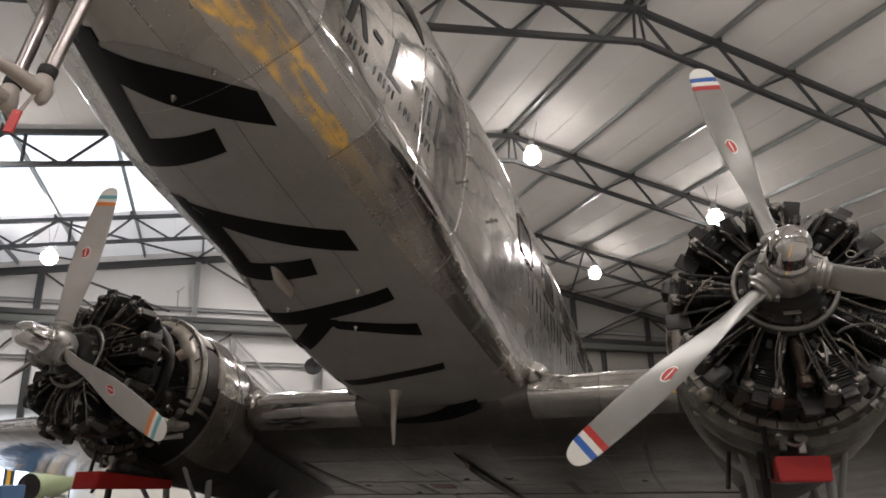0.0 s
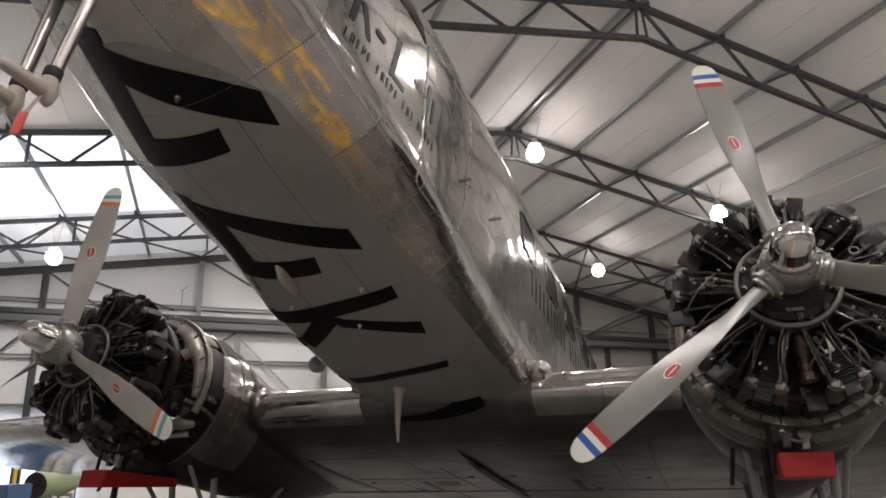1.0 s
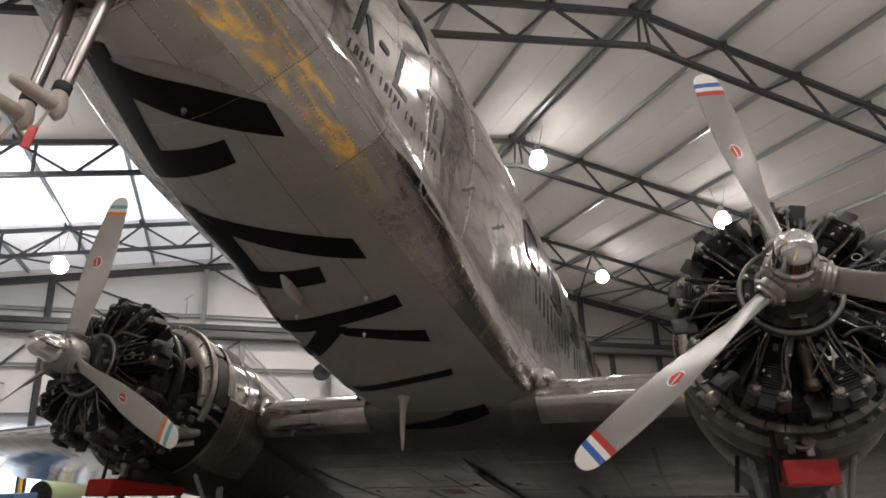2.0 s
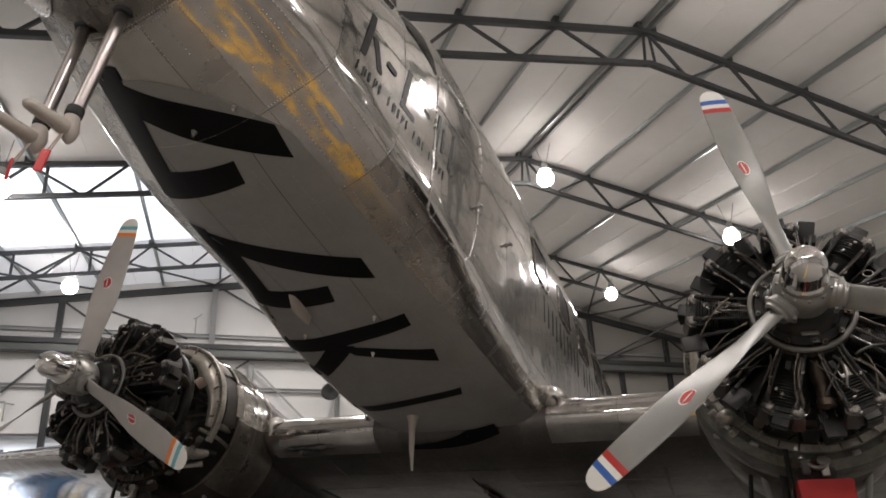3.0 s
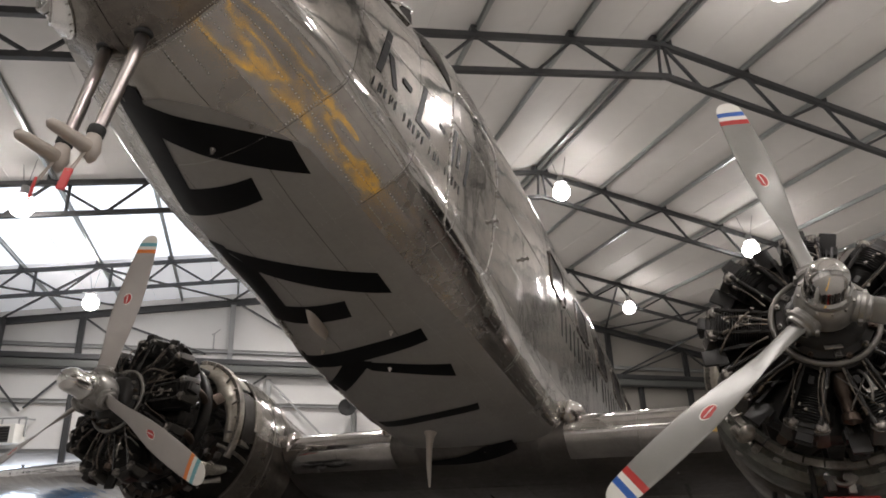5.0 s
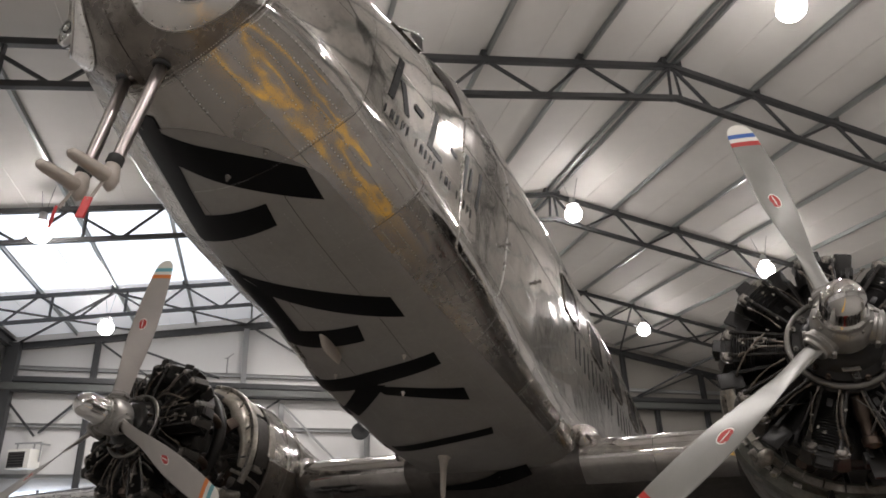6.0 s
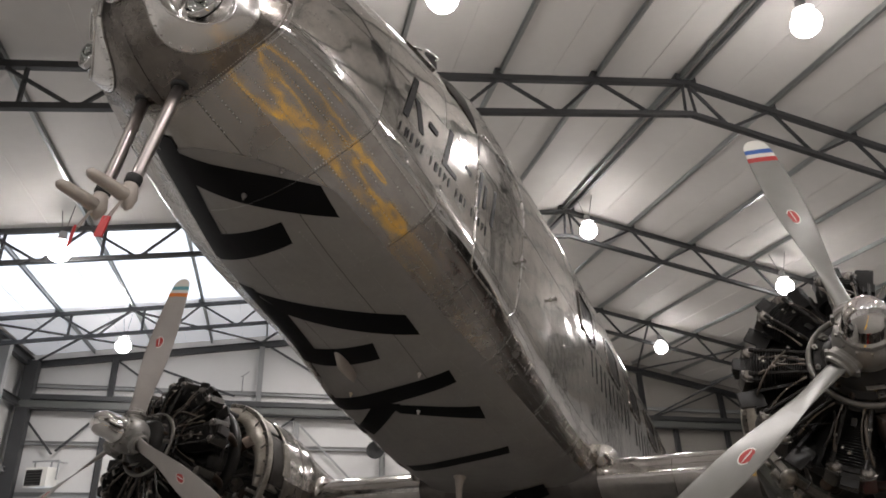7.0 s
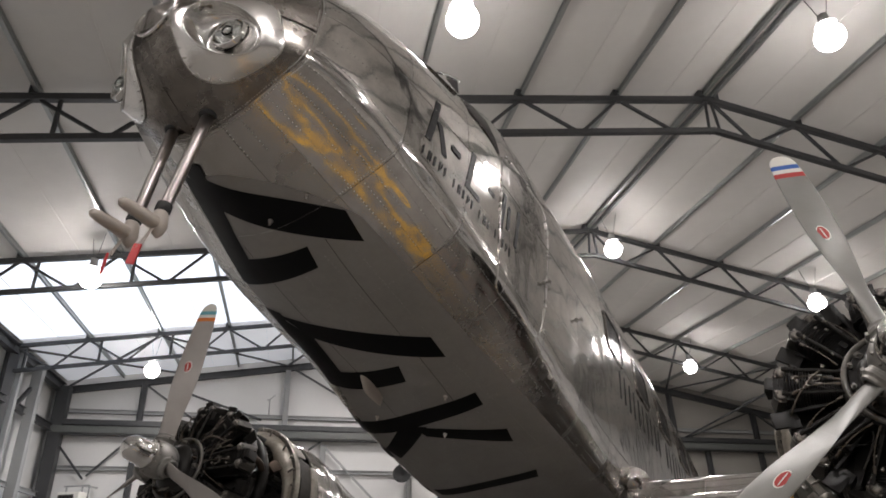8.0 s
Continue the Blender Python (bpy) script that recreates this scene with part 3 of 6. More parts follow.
def patch(name, y0, y1, a0, a1, ny, na, off, material, parent, label="", lip=0.004, bulge=0.0, hole=None, quilt=0.0):
    """A sheet of skin between two stations and two angles, with edges turned in."""
    ys = np.linspace(y0, y1, ny + 1)
    an = np.linspace(a0, a1, na + 1)
    vs, fs = [], []
    cells = [(random.random(), random.random(), random.uniform(0.08, 0.22), random.uniform(0.12, 0.34), random.uniform(-1.0, 0.5) * quilt) for _ in range(11)]
    for i, y in enumerate(ys):
        for j, a in enumerate(an):
            u, w = i / ny, j / na
            edge = min(1.0, 9 * u * (1 - u)) * min(1.0, 6 * w * (1 - w))
            dent = edge * sum(h * math.exp(-((u - cu) / ru) ** 2 - ((w - cw) / rw) ** 2) for cu, cw, ru, rw, h in cells) if quilt else 0.0
            vs.append(skin(y, a, off + dent + bulge * math.sin(math.pi * u) * math.sin(math.pi * w)))
    idx = lambda i, j: i * (na + 1) + j
    for i in range(ny):
        for j in range(na):
            if hole and hole((ys[i] + ys[i + 1]) / 2, (an[j] + an[j + 1]) / 2):
                continue
            fs.append((idx(i, j), idx(i, j + 1), idx(i + 1, j + 1), idx(i + 1, j)))
    rim = [(i, 0) for i in range(ny)] + [(ny, j) for j in range(na)] + [(i, na) for i in range(ny, 0, -1)] + [(0, j) for j in range(na, 0, -1)]
    base = len(vs)
    for i, j in rim:
        vs.append(skin(ys[i], an[j], off - lip))
    n = len(rim)
    for k in range(n):
        p, q = rim[k], rim[(k + 1) % n]
        fs.append((idx(*p), idx(*q), base + (k + 1) % n, base + k))
    return sharp(raw(name, vs, fs, material, parent, label), 40)


# openings of the two landing lights
LIGHT_Y, LIGHT_D = -2.838, -30.0


def light_hole(y, a, share=0.9):
    a = (a + 180) % 360 - 180
    d = a if a > -90 else -180 - a
    return ((y - LIGHT_Y) / 0.185) ** 2 + ((d - LIGHT_D) / 38) ** 2 < share * share


# inner shell
ys = np.r_[np.linspace(-3.06, -2.6, 24), np.linspace(-2.5, 5, 40), np.linspace(5.4, 14.7, 24)]
an = np.linspace(-180, 180, 73)[:-1]
vs = [skin(y, a, -0.006) if -3.0 < y < 14 else skin(y, a) for y in ys for a in an]
N = len(an)
fs = [(i * N + j, i * N + (j + 1) % N, (i + 1) * N + (j + 1) % N, (i + 1) * N + j) for i in range(len(ys) - 1) for j in range(N)
      if not light_hole((ys[i] + ys[i + 1]) / 2, an[j] + 2.5)]
fuselage = raw("fuselage", vs, fs, M_SKIN, plane)

# skin panels
YB = [-2.567, -1.95, -1.36, -0.78, -0.16, 0.56, 1.26, 2.2, 3.2, 4.2, 5.2]
AB = [-90, -72, -54, -37, -22, -7, 10, 27, 45, 66, 90]
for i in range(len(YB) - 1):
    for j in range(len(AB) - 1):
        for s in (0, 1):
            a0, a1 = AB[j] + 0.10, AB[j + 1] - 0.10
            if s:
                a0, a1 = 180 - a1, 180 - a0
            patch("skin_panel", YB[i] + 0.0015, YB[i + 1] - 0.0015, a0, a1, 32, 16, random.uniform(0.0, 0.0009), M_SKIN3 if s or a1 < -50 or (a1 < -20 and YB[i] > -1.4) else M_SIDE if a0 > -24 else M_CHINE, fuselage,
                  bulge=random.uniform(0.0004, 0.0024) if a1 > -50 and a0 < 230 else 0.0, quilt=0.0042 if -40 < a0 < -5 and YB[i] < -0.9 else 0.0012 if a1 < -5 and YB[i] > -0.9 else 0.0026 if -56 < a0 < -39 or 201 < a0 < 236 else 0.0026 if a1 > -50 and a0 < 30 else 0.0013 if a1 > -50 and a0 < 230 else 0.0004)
for s in range(4):
    patch("nose_panel", -3.02, YB[0] - 0.0015, -180 + 90 * s + 0.3, -90 + 90 * s - 0.3, 28, 36, 0.001, M_SKIN2, fuselage, hole=light_hole)
for y0, y1 in ((5.2, 8), (8, 11), (11, 14.2)):
    for s in range(6):
        patch("skin_panel", y0 + 0.002, y1 - 0.002, -180 + 60 * s + 0.2, -120 + 60 * s - 0.2, 8, 10, 0.0005, M_SKIN, fuselage)


def spread(name, a, b, c, d, n, m, off, material, parent, label="", degrees=False, bow=0.0):
    """A thin coat or strip on the belly between four corners (x, y), or (degrees, y) round the hull."""
    vs, fs = [], []
    for i in range(n + 1):
        t = i / n
        for j in range(m + 1):
            u = j / m
            x = (a[0] * (1 - t) + b[0] * t) * (1 - u) + (d[0] * (1 - t) + c[0] * t) * u if not degrees else 0.0
            y = (a[1] * (1 - t) + b[1] * t) * (1 - u) + (d[1] * (1 - t) + c[1] * t) * u
            y -= bow * (1 - u) * 4 * t * (1 - t)
            deg = (a[0] * (1 - t) + b[0] * t) * (1 - u) + (d[0] * (1 - t) + c[0] * t) * u if degrees else belly_deg(x, y)
            vs.append(skin(y, deg, off))
    for i in range(n):
        for j in range(m):
            k = i * (m + 1) + j
            fs.append((k, k + 1, k + m + 2, k + m + 1))
    return raw(name, vs, fs, material, parent, label)


# grey paint on the belly, with a rounded front edge
vs, fs = [], []
NA, NY = 40, 60
for i in range(NA + 1):
    f = i / NA
    front = -2.36 + 0.56 * abs((f - 0.35) / 0.65) ** 2.6
    for j in range(NY + 1):
        y = front + (1.80 - front) * j / NY
        ang = -128 + (128 - 52.5 + 2.6 * max(0.0, y + 1.75)) * f
        vs.append(skin(y, ang, 0.0019))
for i in range(NA):
    for j in range(NY):
        k = i * (NY + 1) + j
        fs.append((k, k + 1, k + NY + 2, k + NY + 1))
raw("belly_paint", vs, fs, M_BELLY, fuselage, "matt grey painted belly")

# black strokes across the belly
STROKES = [
    ((-.27, -2.41), (.424, -1.876), (.423, -1.676), (-.25, -2.17)), ((-.32, -2.43), (-.52, -1.60), (-.30, -1.77), (-.20, -2.19)),
    ((-.50, -1.585), (.114, -1.652), (.139, -1.801), (-.44, -1.80)),
    ((-.46, -1.31), (.399, -.85), (.397, -.641), (-.34, -1.08)), ((-.52, -1.34), (-.65, -.48), (-.40, -.63), (-.33, -1.10)),
    ((-.64, -.46), (.046, -.53), (.088, -.703), (-.52, -.68)),
    ((-.62, -.05), (.425, -.255), (.42, -.12), (-.60, .10)), ((-.22, .0), (.455, .205), (.428, .38), (-.16, .15)), ((-.29, -.03), (-.66, .36), (-.60, .50), (-.09, .02)),
    ((-.62, 1.10), (.423, .841), (.393, .961), (-.60, 1.22))]
for i, s in enumerate(STROKES):
    spread("belly_stroke", *s, 20, 5, 0.0042 + 0.0004 * (i % 3), M_BLACK, fuselage, "black painted bar" if i == 0 else "", bow=0.045 if i in (0, 3) else 0.025 if i == 6 else 0.0)
# lap edges of the belly sheets
for x in (-0.25, 0.25):
    spread("belly_seam", (x, -1.9), (x, -0.1), (x + 0.0035, -0.1), (x + 0.0035, -1.9), 40, 1, 0.0031, M_SOOT, fuselage)
# where the strokes turn up round the chine
for i, s in enumerate((((-104, -2.43), (-118, -1.60), (-128, -1.60), (-117, -2.46)), ((-119, -1.335), (-127, -0.47), (-136, -0.45), (-128, -1.37)),
                       ((-120, -.06), (-120, .105), (-150, .19), (-150, .02)), ((-124, .35), (-124, .50), (-150, .66), (-150, .51)), ((-124, 1.10), (-124, 1.22), (-150, 1.28), (-150, 1.17)))):
    spread("belly_stroke", *s, 20, 10, 0.0054 + 0.0004 * (i % 2), M_BLACK, fuselage, degrees=True)

# ---- wing ----


def foil(chord, thick=0.155, camber=0.022, n=22):
    """Upper then lower points (along, up) of a wing section from the tail round the nose to the tail."""
    def half(t):
        return 5 * thick * (0.2969 * math.sqrt(t) - 0.126 * t - 0.3516 * t * t + 0.2843 * t**3 - 0.1036 * t**4)
    ts = [(1 - math.cos(math.pi * i / n)) / 2 for i in range(n + 1)]
    mean = lambda t: camber * 4 * t * (1 - t)
    up = [(t * chord, (mean(t) + half(t)) * chord) for t in reversed(ts)]
    lo = [(t * chord, (mean(t) - half(t)) * chord) for t in ts[1:]]
    return up + lo


def wing_skin(name, stations, parent, material, label="", sink=0.0):
    """stations: x, leading edge y, z, chord, thickness."""
    secs = []
    for x, y, z, ch, th in stations:
        secs.append([Vector((x, y + a, z + b - a * sink)) for a, b in foil(ch, th)])
    n = len(secs[0])
    vs = [v for s in secs for v in s]
    fs = []
    for i in range(len(secs) - 1):
        for j in range(n - 1):
            fs.append((i * n + j, i * n + j + 1, (i + 1) * n + j + 1, (i + 1) * n + j))
    fs.append(tuple(range(n)))
    fs.append(tuple(reversed(range((len(secs) - 1) * n, len(secs) * n))))
    me_ob = raw(name, vs, fs, material, parent, label)
    return sharp(me_ob, 50)


LE_Y, LE_Z, SINK = 1.80, -0.03, 0.055
wing = wing_skin("wing_centre", [(x, LE_Y, LE_Z, 4.6, 0.145) for x in np.linspace(-3.35, 3.35, 15)], plane, M_WING, "dull metal underside of the wing, toned dark for shade", SINK)
for s in (-1, 1):
    outer = [(s * x, 1.82 + (x - 3.4) * 0.26, -0.03 + (x - 3.4) * 0.075, 4.58 - (x - 3.4) * 0.26, 0.145 - (x - 3.4) * 0.006) for x in (3.4, 4.4, 5.4, 6.4, 7.4, 8.4, 9.4, 10.4, 11.4)]
    # inner panels keep the shade-dark tone, outer ones are polished
    wing_skin("wing_root", outer[:3], plane, M_WING, "dull metal inner panel of the outer wing, toned dark for shade", SINK)
    wing_skin("wing_outer", outer[2:] + [(s * 12.2, 4.25, 0.63, 1.95, 0.085), (s * 12.75, 4.7, 0.67, 1.2, 0.06)], plane, M_OUTER, "polished outer wing panel", SINK)


def wing_low(y, chord=4.6, thick=0.145):
    t = (y - LE_Y) / chord
    return LE_Z - SINK * (y - LE_Y) + chord * (0.022 * 4 * t * (1 - t) - 5 * thick * (0.2969 * math.sqrt(t) - 0.126 * t - 0.3516 * t * t + 0.2843 * t**3 - 0.1036 * t**4))


# lapped plates under the centre wing
xs = [-3.3, -2.1, -1.5, -0.9, -0.3, 0.3, 0.9, 1.5, 2.1, 3.3]
yb = [2.02, 2.5, 3.1, 3.7, 4.4, 5.2, 6.1]
for i in range(len(xs) - 1):
    for j in range(len(yb) - 1):
        vs, fs = [], []
        o = random.uniform(0.0015, 0.004)
        for a in range(6):
            y = yb[j] + 0.002 + (yb[j + 1] - yb[j] - 0.004) * a / 5
            for x in (xs[i] + 0.002, xs[i + 1] - 0.002):
                vs.append((x, y, wing_low(y) - o))
        n = len(vs)
        vs += [(x, y, z + 0.006) for x, y, z in vs]
        for a in range(5):
            k = a * 2
            fs += [(k, k + 1, k + 3, k + 2), (n + k, k, k + 2, n + k + 2), (k + 1, n + k + 1, n + k + 3, k + 3)]
        fs += [(0, n, n + 1, 1), (n - 2, n - 1, 2 * n - 1, 2 * n - 2)]
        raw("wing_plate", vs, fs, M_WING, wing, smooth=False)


def blob(name, at, radii, material, parent, label="", n=20):
    bm = bmesh.new()
    bmesh.ops.create_uvsphere(bm, u_segments=n, v_segments=n // 2, radius=1.0, matrix=Matrix.Translation(at) @ Matrix.Diagonal((*radii, 1)))
    return part(name, bm, material, parent, label, True)


for s in (-1, 1):
    blob("wing_fillet", (s * 0.905, 2.0, 0.135), (0.13, 0.26, 0.145), M_FILLET, fuselage, "polished round fairing where wing meets hull" if s > 0 else "")
    for q in (-1, 1):
        blob("wing_fillet", (s * 2.85 + q * 0.76, 1.95, 0.02), (0.12, 0.18, 0.16), M_FILLET, wing)

# polished sheet round the leading edge
for x0, x1 in ((-2.12, -0.86), (0.86, 2.12)):
    for h in (0, 1):
        xa, xb = x0 + (x1 - x0) * h / 2 + 0.002, x0 + (x1 - x0) * (h + 1) / 2 - 0.002
        pts = []
        for q in range(19):
            t = ((q - 9) / 9.0)
            tt = (0.085 if t > 0 else 0.05) * t * t
            hh = 5 * 0.145 * (0.2969 * math.sqrt(tt) - 0.126 * tt - 0.3516 * tt * tt + 0.2843 * tt**3)
            zc = 0.022 * 4 * tt * (1 - tt)
            sg = 1 if t > 0 else -1
            pts.append((LE_Y - 0.003 + tt * 4.6, LE_Z - SINK * tt * 4.6 + 4.6 * (zc + sg * hh) + sg * 0.004))
        vs = [(x, y, z) for x in np.linspace(xa, xb, 5) for y, z in pts]
        fs = [(i * 19 + j, i * 19 + j + 1, (i + 1) * 19 + j + 1, (i + 1) * 19 + j) for i in range(4) for j in range(18)]
        raw("leading_edge", vs, fs, M_SKIN, wing, "polished leading edge")


def fairing_low(x, y):
    edge = max(0.0, abs(x) - 0.46) / 0.22
    return wing_low(max(y, 1.802)) - 0.012 + 0.035 * edge * edge


# belly fairing that runs out under the wing
vs, fs = [], []
NX_, NY_ = 60, 30
for i in range(NX_ + 1):
    x = -0.74 + 1.48 * i / NX_
    for j in range(NY_ + 2):
        y = 1.30 + (2.22 - 1.30) * min(j, NY_) / NY_
        z = skin(y, belly_deg(x, y)).z - 0.004
        low = fairing_low(x, y)
        z = min(z, low)
        vs.append((x, y, z + (0.03 if j > NY_ else 0)))
for i in range(NX_):
    for j in range(NY_ + 1):
        k = i * (NY_ + 2) + j
        fs.append((k, k + 1, k + NY_ + 3, k + NY_ + 2))
fairing = raw("belly_fairing", vs, fs, [M_BELLY, M_WING], fuselage, "grey fairing under the wing root, shade-dark wing tone behind")
# rear faces borrow the dark wing tone in place of the shade there
fairing.data.polygons.foreach_set("material_index", [0 if f % (NY_ + 1) < 17 else 1 for f in range(len(fs))])
sharp(fairing, 30)
vs, fs = [], []
for i in range(49):
    t = i / 48
    for a, b in ((-.50, .42), ):
        x = a + (b - a) * t
        y0 = 1.93 - 0.24 * t + 0.06 * math.sin(math.pi * t)
        for y in (y0, y0 + 0.05 + 0.12 * t):
            z = min(skin(y, belly_deg(x, y)).z - 0.004, fairing_low(x, y))
            vs.append((x, y, z - 0.010))
for i in range(48):
    k = 2 * i
    fs.append((k, k + 1, k + 3, k + 2))
raw("belly_stroke", vs, fs, M_BLACK, fuselage)

# split flaps, closed
for x0, x1 in ((-3.3, -1.0), (-0.98, 0.98), (1.0, 3.3)):
    bm = bmesh.new()
    y0, z0 = 5.05, wing_low(5.05)
    mid = Matrix.Translation(((x0 + x1) / 2, y0, z0 - 0.004)) @ pose(0, 0, 0, math.degrees(math.atan2(wing_low(6.0) - z0, 0.95)))
    box(bm, (x1 - x0 - 0.02, 1.05, 0.02), mid @ pose(0, 0.525, 0), 0.006)
    part("split_flap", bm, M_WING, wing)

# pipes, straps, studs and a worn red patch under the centre wing
def under(x, y, off=0.0):
    return Vector((x, y, wing_low(y) - 0.004 - off))


bm = bmesh.new()
tube(bm, [under(-0.15, 2.72, 0.0), under(-0.15, 2.9, 0.008), under(-0.14, 3.12, 0.018)], [0.004, 0.012, 0.02], 8)
tube(bm, [under(-0.14, 3.12 + 0.3 * k, 0.024) for k in range(9)], [0.02, 0.036] + [0.04] * 7, 10)
drain = part("drain_pipe", bm, M_ENGGREY, wing, "dark pipe under the wing", True)
blob("pipe_nose", under(-0.14, 3.12, 0.03), (0.024, 0.05, 0.03), M_STEEL, drain)
for x, y0, y1, w, m in ((-2.08, 2.9, 5.0, 0.035, M_ENGBLK), (-2.16, 3.2, 5.0, 0.012, M_STEEL), (-1.18, 4.25, 5.0, 0.05, M_ENGBLK), (0.74, 4.2, 5.0, 0.05, M_ENGBLK), (1.75, 2.6, 4.9, 0.02, M_ENGGREY),
                     (-0.62, 3.4, 5.0, 0.012, M_STEEL), (1.32, 3.0, 5.0, 0.012, M_ENGGREY)):
    n = 12
    vs, fs = [], []
    for k in range(n + 1):
        y = y0 + (y1 - y0) * k / n
        wob = 0.012 * math.sin(2.2 * y + 5 * x)
        for dx, dz in ((-w, -0.001), (-w * 0.5, 0.007), (w * 0.5, 0.007), (w, -0.001)):
            vs.append(under(x + wob + dx, y, dz))
    for k in range(n):
        for q in range(3):
            a = 4 * k + q
            fs.append((a, a + 1, a + 5, a + 4))
    raw("strap", vs, fs, m, wing)
for y, x0, x1 in ((2.94, -2.1, -0.55), (2.94, 0.3, 2.1), (4.08, -2.0, 0.2)):
    bm = bmesh.new()
    beam(bm, under(x0, y, 0.001), under(x1, y, 0.001), 0.01, 0.006)
    part("span_seam", bm, M_STEEL, wing)
bm = bmesh.new()
box(bm, (0.30, 0.32, 0.006), Matrix.Translation(under(-0.90, 4.42, 0.001)) @ pose(0, 0, 0, 0, 0, 8), 0.002)
part("red_patch", bm, mat("faded_red_dope", (0.20, 0.06, 0.05), 0.5, spots=0.9, scale=9, dark=0.4), wing, "faded red patch")
for x, y in ((-0.43, 3.97), (0.09, 3.97), (0.95, 4.9), (-1.43, 4.9), (-1.9, 4.3), (1.6, 4.2)):
    bm = bmesh.new()
    box(bm, (0.07, 0.02, 0.008), Matrix.Translation(under(x, y, 0.003)), 0.002)
    box(bm, (0.02, 0.09, 0.008), Matrix.Translation(under(x, y, 0.006)), 0.002)
    part("jack_mark", bm, M_ENGBLK, wing)

# ---- nacelles ----
NX = 2.85


def nacelle(s):
    """Engine nacelle from the firewall back over the wing."""
    prof = [(1.34, .715, -.02, .72), (1.45, .73, -.03, .745), (1.68, .735, -.04, .75), (1.86, .70, -.01, .70), (2.1, .60, .06, .56), (2.6, .48, .12, .42), (3.6, .38, .10, .36),
            (4.6, .24, .05, .26), (5.6, .05, -.02, .08)]
    # half width and depth of the lower half, which runs back round the wheel bay
    low = [(.715, .72), (.73, .745), (.735, .77), (.73, .80), (.71, .86), (.66, .92), (.54, .80), (.36, .52), (.08, .10)]
    n = 40
    vs, fs = [], []
    for (y, rx, cz, rz), (lx, lz) in zip(prof, low):
        for k in range(n):
            a = 2 * math.pi * k / n
            t = min(1.0, max(0.0, -math.sin(a)) * 3)
            vs.append((s * NX + (rx + (lx - rx) * t) * math.cos(a), y, cz + (lz if math.sin(a) < 0 else rz) * math.sin(a)))
    for i in range(len(prof) - 1):
        for k in range(n):
            fs.append((i * n + k, i * n + (k + 1) % n, (i + 1) * n + (k + 1) % n, (i + 1) * n + k))
    body = raw("nacelle", vs, fs, [M_SKIN, M_STAINED, M_SOOT], plane, "metal engine nacelle, polished above, oil-stained and toned dark for shade below")
    # Rear lower faces are coloured dark to stand for the shaded open wheel bay.
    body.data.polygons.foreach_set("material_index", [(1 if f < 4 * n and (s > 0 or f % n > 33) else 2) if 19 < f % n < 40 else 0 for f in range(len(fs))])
    bm = bmesh.new()
    lathe(bm, [(0.001, 1.42), (0.70, 1.42), (0.70, 1.46), (0.001, 1.46)], pose(s * NX, 0, -0.02), 40)
    part("firewall", bm, M_SOOT, body, "soot-black firewall")
    # flanged ring ahead of the firewall
    bm = bmesh.new()
    lathe(bm, [(0.685, 1.05), (0.735, 1.03), (0.745, 1.045), (0.745, 1.09), (0.735, 1.09), (0.735, 1.055), (0.685, 1.07)], pose(s * NX, 0, -0.02), 40, True,
          (-24, 86) if s < 0 else (94, 204))
    ring = sharp(part("cowl_ring", bm, M_PALE, body, "pale alloy cowling support ring"))
    for k in range(14):
        a = radians((-20 if s < 0 else 98) + 102 * k / 13)
        bm = bmesh.new()
        lathe(bm, [(0.001, -0.004), (0.010, -0.004), (0.010, 0.004), (0.001, 0.004)], pose(s * NX + 0.712 * math.cos(a), 1.043, -0.02 + 0.712 * math.sin(a)), 8)
        part("bolt_hole", bm, M_DARK, ring)
    # bent pale baffle between the cylinders and the ring, tapering downwards
    vs, fs = [], []
    for i in range(25):
        t = i / 24
        deg = -14 + 98 * t
        a = radians(deg if s < 0 else 180 - deg)
        r0 = 0.70 - 0.13 * math.sin(math.pi * min(1.0, 0.12 + 0.62 * t)) - 0.012 * math.sin(17 * t)
        for r, y in ((r0, 0.90 + 0.10 * (1 - t) + 0.012 * math.sin(11 * t)), ((r0 + 0.70) / 2, 0.965 + 0.04 * (1 - t)), (0.70, 1.035)):
            vs.append((s * NX + r * math.cos(a), y, -0.02 + r * math.sin(a)))
    for i in range(24):
        for j in range(2):
            k = i * 3 + j
            fs.append((k, k + 1, k + 4, k + 3))
    baffle = raw("rear_baffle", vs, fs, M_BAFFLE, body, "bent pale sheet baffle, oil-streaked")
    baffle.modifiers.new("thickness", "SOLIDIFY").thickness = 0.004
    # pale frame plates behind the ring, broken off below
    for a0, a1, y0, y1, r0, r1, m in ((38, 88, 1.10, 1.30, 0.66, 0.71, M_PALE), (-8, 34, 1.14, 1.34, 0.60, 0.70, M_SOOT), (2, 30, 1.30, 1.40, 0.66, 0.72, M_PALE)):
        bm = bmesh.new()
        if s > 0:
            a0, a1 = 180 - a1, 180 - a0
        lathe(bm, [(r0, y0), (r1, y0 + 0.02), (r1 + 0.006, y1), (r1 - 0.006, y1), (r1 - 0.01, y0 + 0.03), (r0, y0 + 0.012)], pose(s * NX, 0, -0.02), 14, True, (a0, a1))
        sharp(part("frame_plate", bm, m, body))
    bm = bmesh.new()
    lathe(bm, [(0.58, 0.98), (0.70, 0.96), (0.755, 1.00), (0.77, 1.16), (0.76, 1.32), (0.74, 1.32), (0.74, 1.14), (0.72, 1.02), (0.68, 0.99), (0.58, 1.01)],
          pose(s * NX, 0, -0.03), 40, True, (202, 338) if s > 0 else (205, 290))
